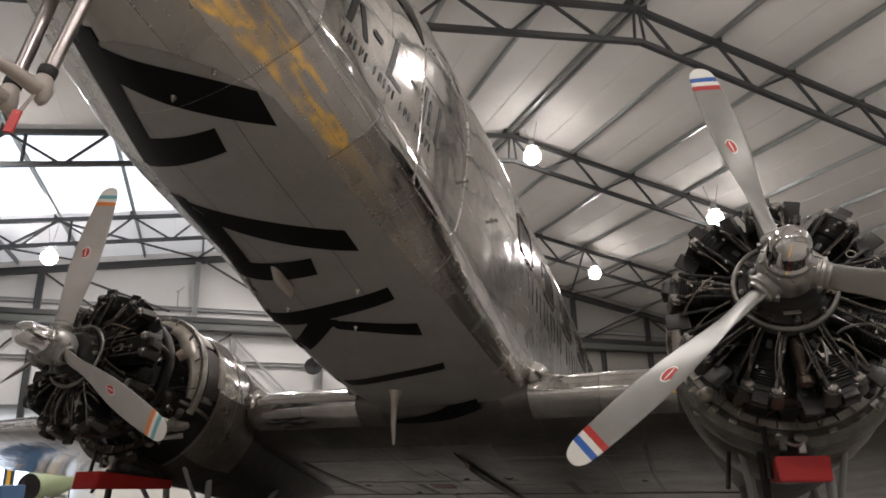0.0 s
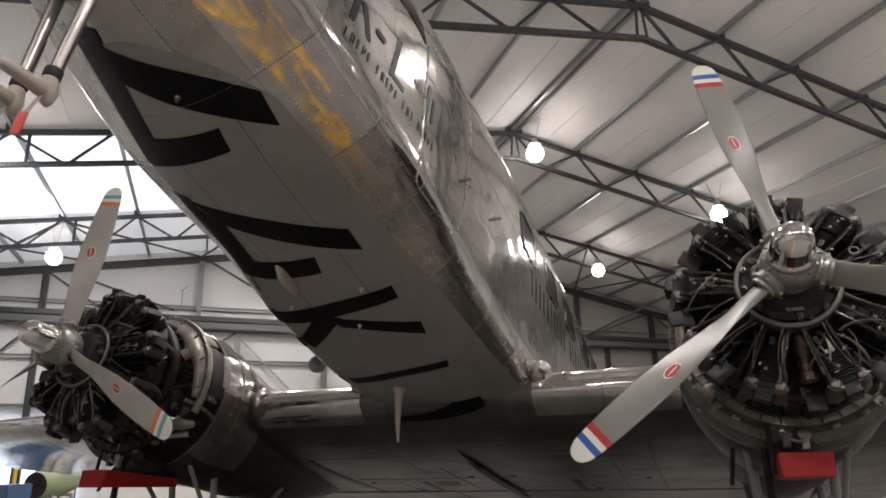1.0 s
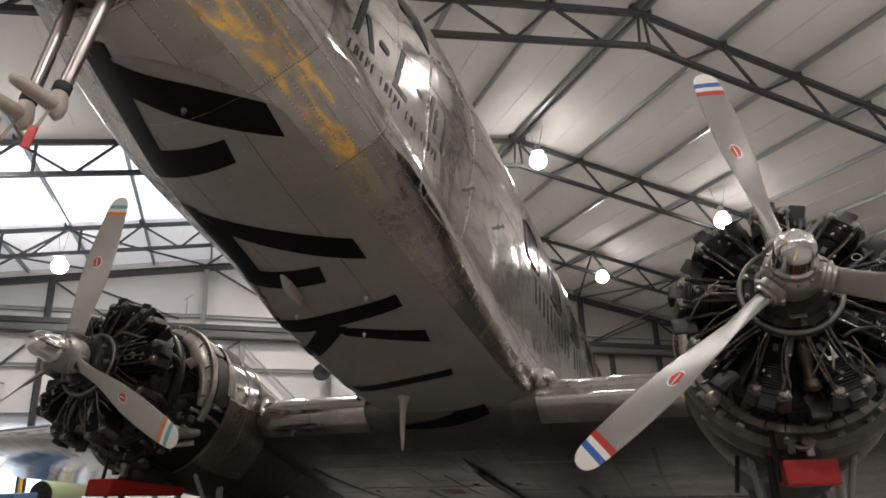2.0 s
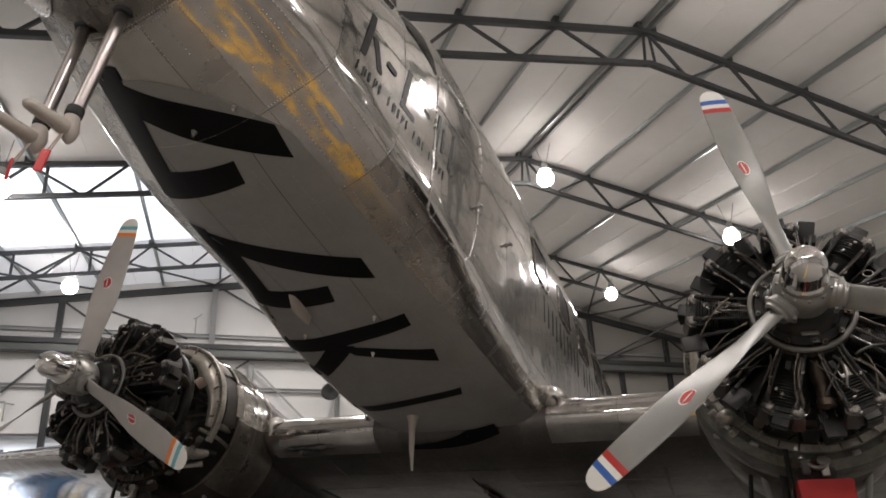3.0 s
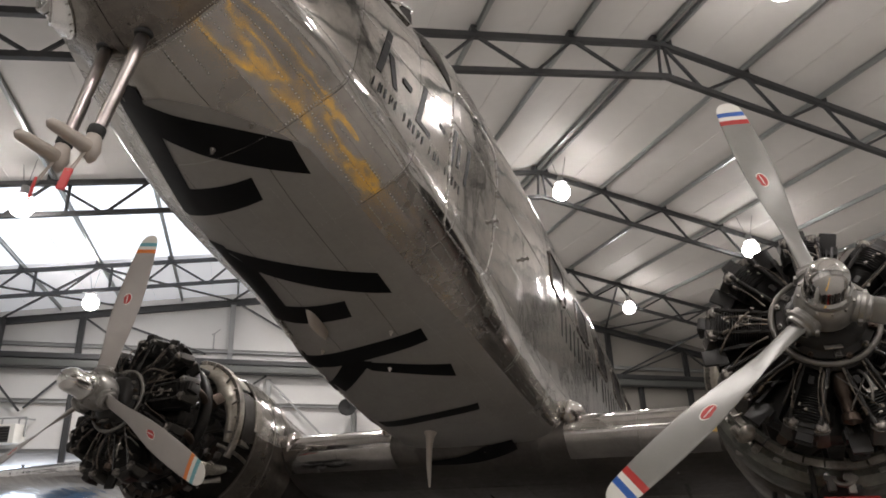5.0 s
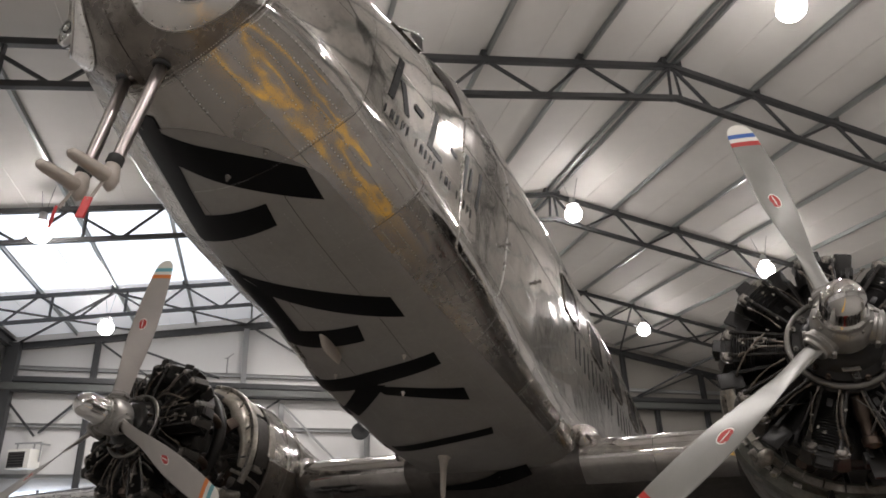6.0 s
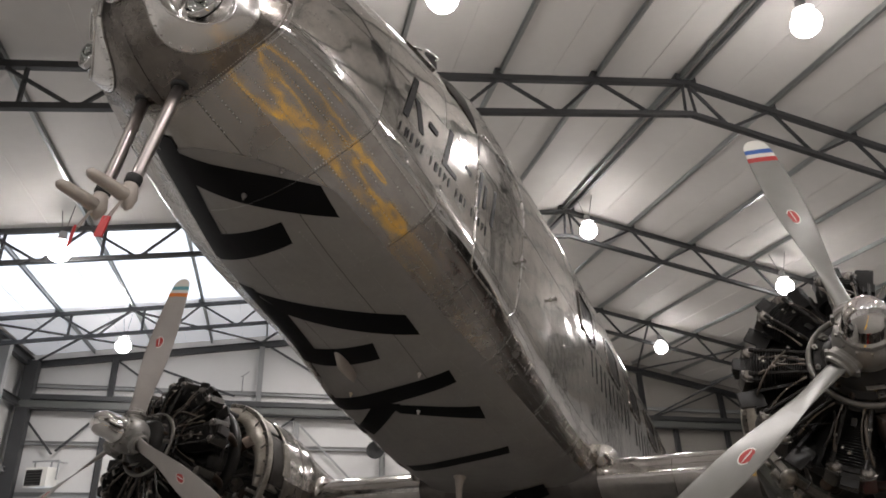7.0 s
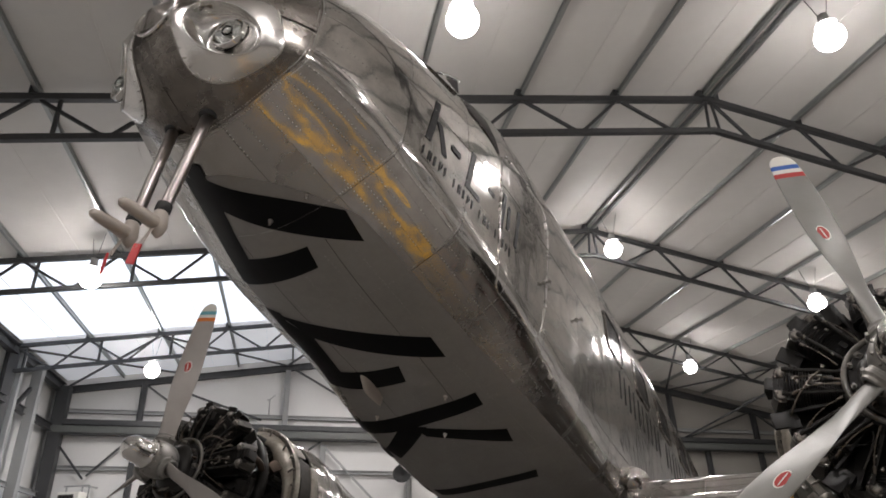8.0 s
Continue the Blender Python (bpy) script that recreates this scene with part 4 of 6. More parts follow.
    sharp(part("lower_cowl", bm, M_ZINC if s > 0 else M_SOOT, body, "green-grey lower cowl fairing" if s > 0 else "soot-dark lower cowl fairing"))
    bm = bmesh.new()
    lathe(bm, [(0.62, 0.93), (0.665, 0.93), (0.665, 0.975), (0.62, 0.975)], pose(s * NX, 0, -0.02), 40, True, (200, 340))
    sharp(part("inner_ring", bm, M_PALE if s > 0 else M_EXH, body))
    # accessories packed between the engine and the firewall
    for k in range(46):
        a = radians(random.uniform(0, 360))
        r, y = random.uniform(0.36, 0.62), random.uniform(0.74, 1.30)
        at = pose(s * NX, 0, -0.02) @ pose(0, y, 0, 0, 90 - math.degrees(a), 0) @ pose(0, 0, r, random.uniform(-25, 25), random.uniform(-30, 30), random.uniform(-40, 40))
        bm = bmesh.new()
        kind = k % 4
        if kind == 0:
            box(bm, (random.uniform(.05, .13), random.uniform(.06, .14), random.uniform(.05, .10)), at, 0.012)
            lathe(bm, [(0.001, -.10), (0.02, -.10), (0.024, -.07), (0.03, -.06), (0.03, 0.0)], at, 10)
        elif kind == 1:
            lathe(bm, [(0.001, -.09), (0.035, -.085), (0.042, -.06), (0.042, .05), (0.05, .055), (0.05, .07), (0.03, .08), (0.001, .085)], at, 14)
        else:
            b = a + random.uniform(-0.7, 0.7)
            p = Vector((s * NX + r * math.cos(a), y, -0.02 + r * math.sin(a)))
            q = Vector((s * NX + 0.6 * math.cos(b), min(1.38, y + random.uniform(.1, .5)), -0.02 + 0.6 * math.sin(b)))
            tube(bm, curve_pts(p, (p + q) / 2 + Vector((random.uniform(-.12, .12), random.uniform(-.08, .08), random.uniform(-.12, .12))), q, 8), random.choice((0.008, 0.013, 0.02, 0.028)), 8)
        sharp(part(("bay_box", "accessory", "hose", "hose")[kind], bm, random.choice((M_SOOT, M_SOOT, M_ENGBLK, M_RUBBER, M_EXH, M_ENGGREY, M_STEEL)), body))
    # crushed pale heat shield hanging by the lower edge
    bm = bmesh.new()
    tube(bm, curve_pts((s * NX - s * 0.50, 0.86, -.42), (s * NX - s * 0.56, 1.0, -.46), (s * NX - s * 0.60, 1.15, -.40), 8), [0.03, 0.045, 0.05, 0.052, 0.052, 0.05, 0.045, 0.04, 0.03], 12)
    part("exhaust_tail", bm, M_PALE, body, "scuffed pale exhaust pipe", True)
    bm = bmesh.new()
    tube(bm, [(s * NX - s * 0.44, 0.98, -.56), (s * NX - s * 0.60, 1.12, -.50)], [0.016, 0.03], 8)
    tube(bm, [(s * NX - s * 0.46, 1.0, -.60), (s * NX - s * 0.40, 1.0, -.50), (s * NX - s * 0.50, 1.04, -.47)], 0.012, 8)
    part("bracket", bm, M_STEEL, body)
    # ribs, stiffeners and pipes on the support ring and in the bay behind it
    base_a = 30 if s < 0 else 150
    for k in range(9):
        a = radians(base_a + (k - 4) * 12)
        e = Vector((math.cos(a), 0, math.sin(a)))
        o = Vector((s * NX, 0, -0.02))
        bm = bmesh.new()
        beam(bm, o + e * (0.61 if k % 2 else 0.70) + Vector((0, 1.012, 0)), o + e * 0.735 + Vector((0, 0.995, 0)), 0.012, 0.018)
        part("ring_stiffener", bm, M_STEEL if k % 2 else M_PALE, body)
        bm = bmesh.new()
        b = radians(base_a + (k - 4) * 13 + random.uniform(-8, 8))
        f = Vector((math.cos(b), 0, math.sin(b)))
        tube(bm, curve_pts(o + e * 0.60 + Vector((0, 1.0, 0)), o + e * 0.70 + Vector((0, 1.2, 0)), o + f * 0.66 + Vector((0, 1.40, 0)), 7), random.choice((0.007, 0.012, 0.018)), 7)
        part("bay_pipe", bm, random.choice((M_STEEL, M_EXH, M_PALE, M_RUBBER)), body, "", True)
        if k % 4 == 1:
            bm = bmesh.new()
            box(bm, (random.uniform(.06, .16), random.uniform(.08, .18), 0.05), pose(s * NX, 0, -0.02) @ pose(0, 1.25, 0, 0, 90 - math.degrees(a), 0) @ pose(0, 0, 0.66, random.uniform(-8, 8), random.uniform(-8, 8), 0), 0.012)
            part("bay_box", bm, random.choice((M_PALE, M_EXH, M_ZINC)), body)
    # clips round the rings
    for k in range(9):
        a = radians(205 + 130 * k / 8)
        bm = bmesh.new()
        box(bm, (0.05, 0.07, 0.025), pose(s * NX, 0, -0.02) @ pose(0, 0.97, 0, 0, -math.degrees(a) + 90, 0) @ pose(0, 0, 0.70), 0.006)
        part("clip", bm, M_STEEL, body)
    # plate seams of the nacelle
    for y in (1.36, 1.62, 1.95):
        bm = bmesh.new()
        i = max(k for k in range(len(prof)) if prof[k][0] <= y)
        t = (y - prof[i][0]) / (prof[i + 1][0] - prof[i][0])
        rx, cz, rz = [prof[i][k] * (1 - t) + prof[i + 1][k] * t for k in (1, 2, 3)]
        pts = [(s * NX + (rx + 0.003) * math.cos(2 * math.pi * k / 60), y, cz + (rz + 0.003) * math.sin(2 * math.pi * k / 60)) for k in range(61)]
        tube(bm, pts, 0.0035, 6, False)
        part("seam_band", bm, M_STEEL, body)
    # mount tubes between engine and firewall
    for k in range(8):
        a = radians(22 + 45 * k)
        b = radians(22 + 45 * k + (18 if k % 2 else -18))
        bm = bmesh.new()
        tube(bm, [(s * NX + 0.34 * math.cos(a), 0.68, 0.34 * math.sin(a)), (s * NX + 0.58 * math.cos(b), 1.37, 0.58 * math.sin(b))], 0.018, 8)
        part("mount_tube", bm, M_ENGBLK, body)
    # red cover over the intake below
    bm = bmesh.new()
    v = [bm.verts.new(p) for p in ((s * 2.81 - .15, .70, -.90), (s * 2.81 + .15, .70, -.90), (s * 2.81 + .14, .70, -1.05), (s * 2.81 - .14, .70, -1.05),
                                   (s * 2.81 - .13, 1.62, -.80), (s * 2.81 + .13, 1.62, -.80), (s * 2.81 + .12, 1.62, -.88), (s * 2.81 - .12, 1.62, -.88))]
    for f in ((0, 1, 2, 3), (7, 6, 5, 4), (0, 4, 5, 1), (3, 2, 6, 7), (0, 3, 7, 4), (1, 5, 6, 2)):
        bm.faces.new([v[k] for k in f])
    bmesh.ops.bevel(bm, geom=list(bm.edges), offset=0.008, segments=2, affect="EDGES")
    part("intake_cover", bm, M_REDBOX, body, "bright red box-shaped intake cover")
    bm = bmesh.new()
    lathe(bm, [(0.001, 0.98), (0.10, 0.99), (0.125, 1.06), (0.125, 1.3), (0.10, 1.5), (0.001, 1.55)], pose(s * 2.81, 0, -0.78), 18)
    part("intake_scoop", bm, M_ENGBLK, body, "", True)
    bm = bmesh.new()
    tube(bm, curve_pts((s * 2.81 - .09, 0.90, -.72), (s * 2.81, 0.86, -.86), (s * 2.81 + .07, 0.90, -.74), 8), 0.017, 8)
    part("drain_pipe", bm, M_STEEL, body, "", True)
    # lugs, hooks and a dark strut between lower cowl and cover
    for dx, h, m in ((-.07, .07, M_ENGGREY), (.035, .10, M_STEEL)):
        bm = bmesh.new()
        box(bm, (0.045, 0.05, h), pose(s * 2.81 + dx, 0.90, -.79, 8), 0.008)
        box(bm, (0.07, 0.03, 0.03), pose(s * 2.81 + dx, 0.885, -.75, 8), 0.006)
        part("lug", bm, m, body)
    bm = bmesh.new()
    tube(bm, [(s * NX - .20, 0.93, -.66), (s * NX - .21, 0.95, -.98)], 0.017, 8)
    part("strut", bm, M_ENGBLK, body)
    for k, (a, w) in enumerate(((214, .10), (226, .05), (312, .06), (325, .09))):
        bm = bmesh.new()
        m = pose(s * NX, 0, -0.02) @ pose(0, 0.955, 0, 0, 90 - a, 0) @ pose(0, 0, 0.70)
        box(bm, (w, 0.03, 0.055), m, 0.008)
        box(bm, (w * 0.6, 0.06, 0.02), m @ pose(0, -0.02, 0.02, 15), 0.005)
        part("latch", bm, M_PALE, body)
    for k in range(13):
        a = radians(207 + 10.5 * k)
        bm = bmesh.new()
        tube(bm, [(s * NX + 0.60 * math.cos(a), 0.925, -0.02 + 0.60 * math.sin(a)), (s * NX + 0.665 * math.cos(a), 0.92, -0.02 + 0.665 * math.sin(a))], 0.006, 6)
        part("ring_rib", bm, M_ENGGREY if k % 3 else M_PALE, body)
    return body


for s in (-1, 1):
    nacelle(s)

# ---- undercarriage ----
for s in (-1, 1):
    bm = bmesh.new()
    gear = part("undercarriage", bm, M_STEEL, plane, "grey tubular main undercarriage leg with wheel")
    ax = Vector((s * NX, 2.35, -2.05))

    def leg(name, a, b, r, m=M_GIRT):
        bm = bmesh.new()
        tube(bm, [a, b], r, 12)
        sharp(part(name, bm, m, gear))
    for q in (-1, 1):
        leg("oleo_leg", (s * NX + q * 0.28, 1.95, -.55), ax + Vector((q * 0.24, 0, 0.15)), 0.034)
        leg("oleo_piston", ax + Vector((q * 0.24, -.02, 0.30)), ax + Vector((q * 0.24, 0, 0)), 0.024, M_CHROME)
        leg("drag_strut", (s * NX + q * 0.34, 1.45, -.62), ax + Vector((q * 0.24, -.1, 0.75)), 0.022)
        leg("drag_strut", (s * NX + q * 0.30, 3.2, -.6), ax + Vector((q * 0.24, .05, 0.55)), 0.028)
    leg("cross_strut", (s * NX - 0.26, 2.05, -.9), (s * NX + 0.26, 2.2, -1.45), 0.016)
    leg("cross_strut", (s * NX + 0.26, 2.05, -.9), (s * NX - 0.26, 2.2, -1.45), 0.016)
    leg("axle", ax + Vector((-0.3, 0, 0)), ax + Vector((0.3, 0, 0)), 0.04)
    bm = bmesh.new()
    lathe(bm, [(0.2, -.15), (0.36, -.17), (0.45, -.14), (0.50, -.06), (0.505, 0), (0.50, .06), (0.45, .14), (0.36, .17), (0.2, .15)],
          Matrix.Translation(ax) @ pose(0, 0, 0, 0, 0, 90), 36)
    part("tyre", bm, M_RUBBER, gear, "black rubber tyre", True)
    bm = bmesh.new()
    lathe(bm, [(0.001, -.12), (0.08, -.13), (0.2, -.10), (0.22, -.14), (0.22, .14), (0.2, .10), (0.08, .13), (0.001, .12)], Matrix.Translation(ax) @ pose(0, 0, 0, 0, 0, 90), 24)
    sharp(part("wheel_rim", bm, M_ALU, gear))
    # dark rod hanging beside the leg
    leg("jack_rod", (s * NX - 0.42, 1.35, -.72), (s * NX - 0.46, 1.25, -.98), 0.016, M_ENGBLK)
    leg("support_post", (s * NX - 0.22, 1.2, -.72), (s * NX - 0.23, 1.28, -1.35), 0.03, M_ENGBLK)

# ---- tail ----
wing_skin("tailplane", [(x, 12.6 + abs(x) * 0.35, 1.32, 2.1 - abs(x) * 0.42, 0.09) for x in (-3.2, -2.4, -1.2, 0, 1.2, 2.4, 3.2)], plane, M_SKIN2)
vs, fs = [], []
fin = [(1.35, 11.6, 3.1), (1.9, 12.2, 2.5), (2.5, 12.7, 2.0), (3.1, 13.2, 1.4), (3.35, 13.6, .7)]
for z, y, ch in fin:
    for a, b in foil(ch, 0.08, 0.0, 10):
        vs.append((b, y + a, z))
n = len(vs) // len(fin)
for i in range(len(fin) - 1):
    for j in range(n - 1):
        fs.append((i * n + j, i * n + j + 1, (i + 1) * n + j + 1, (i + 1) * n + j))
fs.append(tuple(range(len(vs) - n, len(vs))))
raw("tail_fin", vs, fs, M_SKIN2, plane)
bm = bmesh.new()
lathe(bm, [(0.05, -.06), (0.15, -.07), (0.19, -.03), (0.19, .03), (0.15, .07), (0.05, .06)], pose(0, 12.95, 0.42, 0, 0, 90), 20)
tube(bm, [(0, 12.9, 0.95), (0, 12.95, 0.45)], 0.04)
part("tail_wheel", bm, M_RUBBER, plane, "", True)

# ---- propellers ----


def blade_mesh(paint, colours):
    """A blade along +x, leading edge towards +z, front face towards -y."""
    rs = [0.13, 0.17, 0.22, 0.30, 0.38, 0.48, 0.60, 0.74, 0.90, 1.06, 1.22, 1.36, 1.455, 1.456, 1.498, 1.499, 1.535, 1.536, 1.578, 1.579, 1.62, 1.65, 1.668, 1.675]
    n = 20
    vs, fs, mi = [], [], []

    def inter(r, t):
        return float(np.interp(r, [q[0] for q in t], [q[1] for q in t]))
    for r in rs:
        ch = inter(r, [(0.13, .105), (0.22, .112), (0.32, .115), (0.44, .14), (0.60, .190), (0.80, .235), (1.0, .245), (1.3, .228), (1.5, .200), (1.58, .182), (1.62, .16), (1.65, .122), (1.668, .075), (1.675, .02)])
        th = inter(r, [(0.13, .112), (0.22, .112), (0.34, .110), (0.46, .096), (0.60, .072), (0.80, .045), (1.0, .030), (1.3, .02), (1.6, .013), (1.675, .004)])
        tw = radians(inter(r, [(0.13, 64), (0.36, 59), (0.6, 43), (0.9, 30.5), (1.3, 22), (1.675, 17)]))
        rnd = inter(r, [(0.13, 1), (0.34, 1), (0.72, 0), (2, 0)])
        for k in range(n):
            a = 2 * math.pi * k / n
            c, s = math.cos(a), math.sin(a)
            flat = 0.8 if s < 0 else 0.25          # camber on the front, flat behind
            pz = ch / 2 * c * 1.0
            py = th / 2 * s
            if rnd < 1:
                taper = 1 - 0.35 * (1 - rnd) * (0.5 - 0.5 * c) ** 1.5
                py = py * (rnd + (1 - rnd) * (1.35 * taper if s < 0 else 0.5))
            z = pz * math.cos(tw) - py * math.sin(tw)
            y = -pz * math.sin(tw) + py * math.cos(tw) * 1.0
            vs.append((r, y, z))
    for i in range(len(rs) - 1):
        mid = (rs[i] + rs[i + 1]) / 2
        m = 0 if mid < 1.4555 else 3 if mid < 1.4985 else 1 if mid < 1.5355 else 2 if mid < 1.5785 else 1
        for k in range(n):
            fs.append((i * n + k, i * n + (k + 1) % n, (i + 1) * n + (k + 1) % n, (i + 1) * n + k))
            mi.append(m)
    fs.append(tuple(range(len(vs) - n, len(vs))))
    mi.append(1)
    me = bpy.data.meshes.new("blade")
    me.from_pydata(vs, [], fs)
    for m in (paint, M_WHITE, *colours):
        me.materials.append(m)
    me.polygons.foreach_set("material_index", mi)
    me.polygons.foreach_set("use_smooth", [True] * len(fs))
    me.update()
    return me


def propeller(s, phase, colours):
    root_bm = bmesh.new()
    lathe(root_bm, [(0.001, .13), (0.09, .13), (0.13, .115), (0.150, .085), (0.160, .04), (0.160, -.03), (0.154, -.075), (0.140, -.105), (0.128, -.115), (0.124, -.135), (0.001, -.135)], None, 30)
    hub = sharp(part("propeller", root_bm, M_HUB, plane, "three-bladed propeller with grey blades and striped tips"))
    hub.matrix_basis = pose(s * NX, 0, 0)
    bm = bmesh.new()
    prof = [(0.117, -.12), (0.122, -.125), (0.122, -.16), (0.116, -.165), (0.112, -.18), (0.110, -.27)]
    prof += [(0.110 * math.cos(a), -.27 - 0.125 * math.sin(a)) for a in (radians(9 * k) for k in range(1, 10))] + [(0.001, -.396)]
    lathe(bm, prof, None, 32)
    part("hub_dome", bm, M_CHROME, hub, "mirror-polished hub dome", True)
    for k in range(12):
        a = 2 * math.pi * k / 12
        bm = bmesh.new()
        bmesh.ops.create_cone(bm, segments=6, radius1=0.008, radius2=0.008, depth=0.02, cap_ends=True,
                              matrix=pose(0.140 * math.cos(a), -.112, 0.140 * math.sin(a), 90))
        part("hub_bolt", bm, M_STEEL, hub)
    me = blade_mesh(M_BLADE if s > 0 else M_BLADE2, colours)
    for q in range(3):
        ph = phase + 120 * q
        turn = pose(0, 0, 0, 0, -ph, 0)
        b = new("blade", me)
        b.parent = hub
        b.matrix_basis = turn
        bm = bmesh.new()
        lathe(bm, [(0.06, .08), (0.086, .10), (0.086, .165), (0.092, .17), (0.092, .19), (0.086, .195), (0.076, .205), (0.074, .220), (0.066, .226), (0.054, .227), (0.053, .18)],
              turn @ pose(0, 0, 0, 0, 0, -90), 24)
        sharp(part("blade_collar", bm, M_HUB, hub))
        for w in (-1, 1):
            bm = bmesh.new()
            beam(bm, turn @ Vector((0.180, -.03, 0.092 * w)), turn @ Vector((0.180, .03, 0.092 * w)), 0.022, 0.022, bevel=0.005)
            part("clamp_lug", bm, M_HUB, hub)
        # oval badge on the front face
        tw = radians(27.5)
        for nm, rr, off, m in (("badge_rim", 1.0, 0.0, M_WHITE), ("badge", 0.86, 0.0009, M_RED), ("badge_bar", 0.6, 0.0018, M_WHITE)):
            vs = []
            for k in range(28):
                a = 2 * math.pi * k / 28
                dr, dc = 0.062 * rr * math.cos(a), 0.040 * rr * math.sin(a)
                if nm == "badge_bar":
                    dr, dc = 0.048 * math.cos(a), 0.004 * math.sin(a) + 0.3 * 0.048 * math.cos(a) * 0.4
                cc = dc / 0.122
                py = -(0.0175 * math.sqrt(max(0, 1 - cc * cc)) * 1.2) - 0.0012 - off
                z = dc * math.cos(tw) - py * math.sin(tw)
                y = -dc * math.sin(tw) + py * math.cos(tw)
                vs.append(turn @ Vector((0.925 + dr, y, z)))
            raw(nm, vs, [tuple(range(28))], m, hub, smooth=False)
    return hub


PHASE_R, PHASE_L = 99.34, 91.1
propeller(1, PHASE_R, (M_BLUE, M_RED))
propeller(-1, PHASE_L, (M_TEAL, M_ORANGE))

# ---- engines: nine-cylinder radials with their cowlings off ----
CY = 0.42


def cylinder_mesh():
    """A finned cylinder standing on local z, cast head on top."""
    bm = bmesh.new()
    prof = [(0.001, 0.26), (0.085, 0.26)]
    z = 0.285
    while z < 0.455:
        prof += [(0.080, z), (0.103, z + 0.001), (0.103, z + 0.004), (0.080, z + 0.005)]
        z += 0.0125
    prof += [(0.09, 0.46)]
    z = 0.468
    while z < 0.615:
        g = 0.128 - 0.25 * max(0, z - 0.57)
        prof += [(0.088, z), (g, z + 0.0015), (g, z + 0.006), (0.088, z + 0.0075)]
        z += 0.0165
    prof += [(0.085, 0.62), (0.06, 0.645), (0.001, 0.655)]
    lathe(bm, prof, pose(0, 0, 0, 90), 18)
    box(bm, (0.215, 0.20, 0.135), pose(0, 0.015, 0.575), 0.035)
    box(bm, (0.15, 0.16, 0.05), pose(0, 0.01, 0.655, 6), 0.02)
    # cast ports fore and aft
    for sx in (-1, 1):
        box(bm, (0.06, 0.09, 0.10), pose(sx * 0.075, 0.06, 0.55, 0, sx * 18, 0), 0.012)
    me = bpy.data.meshes.new("cylinder")
    bmesh.ops.recalc_face_normals(bm, faces=bm.faces)
    bm.to_mesh(me)
    bm.free()
    me.materials.append(M_ENGBLK)
    me.polygons.foreach_set("use_smooth", [True] * len(me.polygons))
    me.set_sharp_from_angle(angle=radians(40))
    return me


def simple_mesh(name, fill, material, angle=35):
    bm = bmesh.new()
    fill(bm)
    bmesh.ops.recalc_face_normals(bm, faces=bm.faces)
    me = bpy.data.meshes.new(name)
    bm.to_mesh(me)
    bm.free()
    me.materials.append(material)
    me.polygons.foreach_set("use_smooth", [True] * len(me.polygons))
    me.set_sharp_from_angle(angle=radians(angle))
    return me


def rocker(bm):
    """Rocker housing with its domed cover, at the top of a cylinder."""
    box(bm, (0.074, 0.17, 0.07), pose(0, 0, 0, 14, 0, 0), 0.02)
    lathe(bm, [(0.001, -0.098), (0.018, -0.097), (0.034, -0.088), (0.038, -0.075), (0.044, -0.072), (0.044, -0.06), (0.03, -0.055)], pose(0, 0, 0.0, 14, 0, 0), 14)


def cover(bm):
    lathe(bm, [(0.001, -0.103), (0.016, -0.102), (0.030, -0.094), (0.035, -0.080), (0.035, -0.074), (0.02, -0.072)], pose(0, 0, 0, 14, 0, 0), 14)
    for k in range(3):
        a = 2.1 * k + 0.5
        box(bm, (0.012, 0.008, 0.012), pose(0, 0, 0, 14, 0, 0) @ pose(0.040 * math.cos(a), -0.076, 0.040 * math.sin(a)))


ME_CYL = cylinder_mesh()
ME_ROCK = simple_mesh("rocker_box", rocker, M_ENGGREY)
ME_COVER = simple_mesh("rocker_cover", cover, M_COVER)
ME_BAFFLE = simple_mesh("head_baffle", lambda bm: (box(bm, (0.088, 0.024, 0.085), pose(0, -0.045, 0.0, 10), 0.011),
                                                   box(bm, (0.088, 0.11, 0.008), pose(0, 0.012, 0.038, -6), 0.003),
                                                   box(bm, (0.006, 0.10, 0.06), pose(-0.042, 0.01, 0.008), 0.002),
                                                   box(bm, (0.006, 0.10, 0.06), pose(0.042, 0.01, 0.008), 0.002)), M_ENGBLK)
ME_ROD = simple_mesh("pushrod_tube", lambda bm: (tube(bm, [(0, -0.14, 0.26), (0, -0.135, 0.30), (0.012, -0.10, 0.60)], [0.016, 0.0115, 0.0115], 10),
                                                tube(bm, [(0.0118, -0.101, 0.585), (0.013, -0.098, 0.615)], 0.017, 10),
                                                tube(bm, [(0.001, -0.137, 0.275), (0.002, -0.134, 0.305)], 0.018, 10)), M_RODBLK)
LEAD_LINE = curve_pts((0.0, -0.175, 0.30), (0.022, -0.185, 0.44), (0.0, -0.12, 0.545), 9)
ME_LEAD = simple_mesh("ignition_lead", lambda bm: (tube(bm, LEAD_LINE, 0.0029, 8), tube(bm, [(0.0, -0.177, 0.30), (0.003, -0.180, 0.335)], 0.007, 8),
                                                   [tube(bm, [LEAD_LINE[k], LEAD_LINE[k].lerp(LEAD_LINE[k + 1], 0.3)], 0.0056, 8) for k in (2, 4, 6, 7)],
                                                   tube(bm, [LEAD_LINE[8], LEAD_LINE[9], LEAD_LINE[9] + Vector((0, 0.015, 0.012))], 0.009, 8)), M_LEAD)
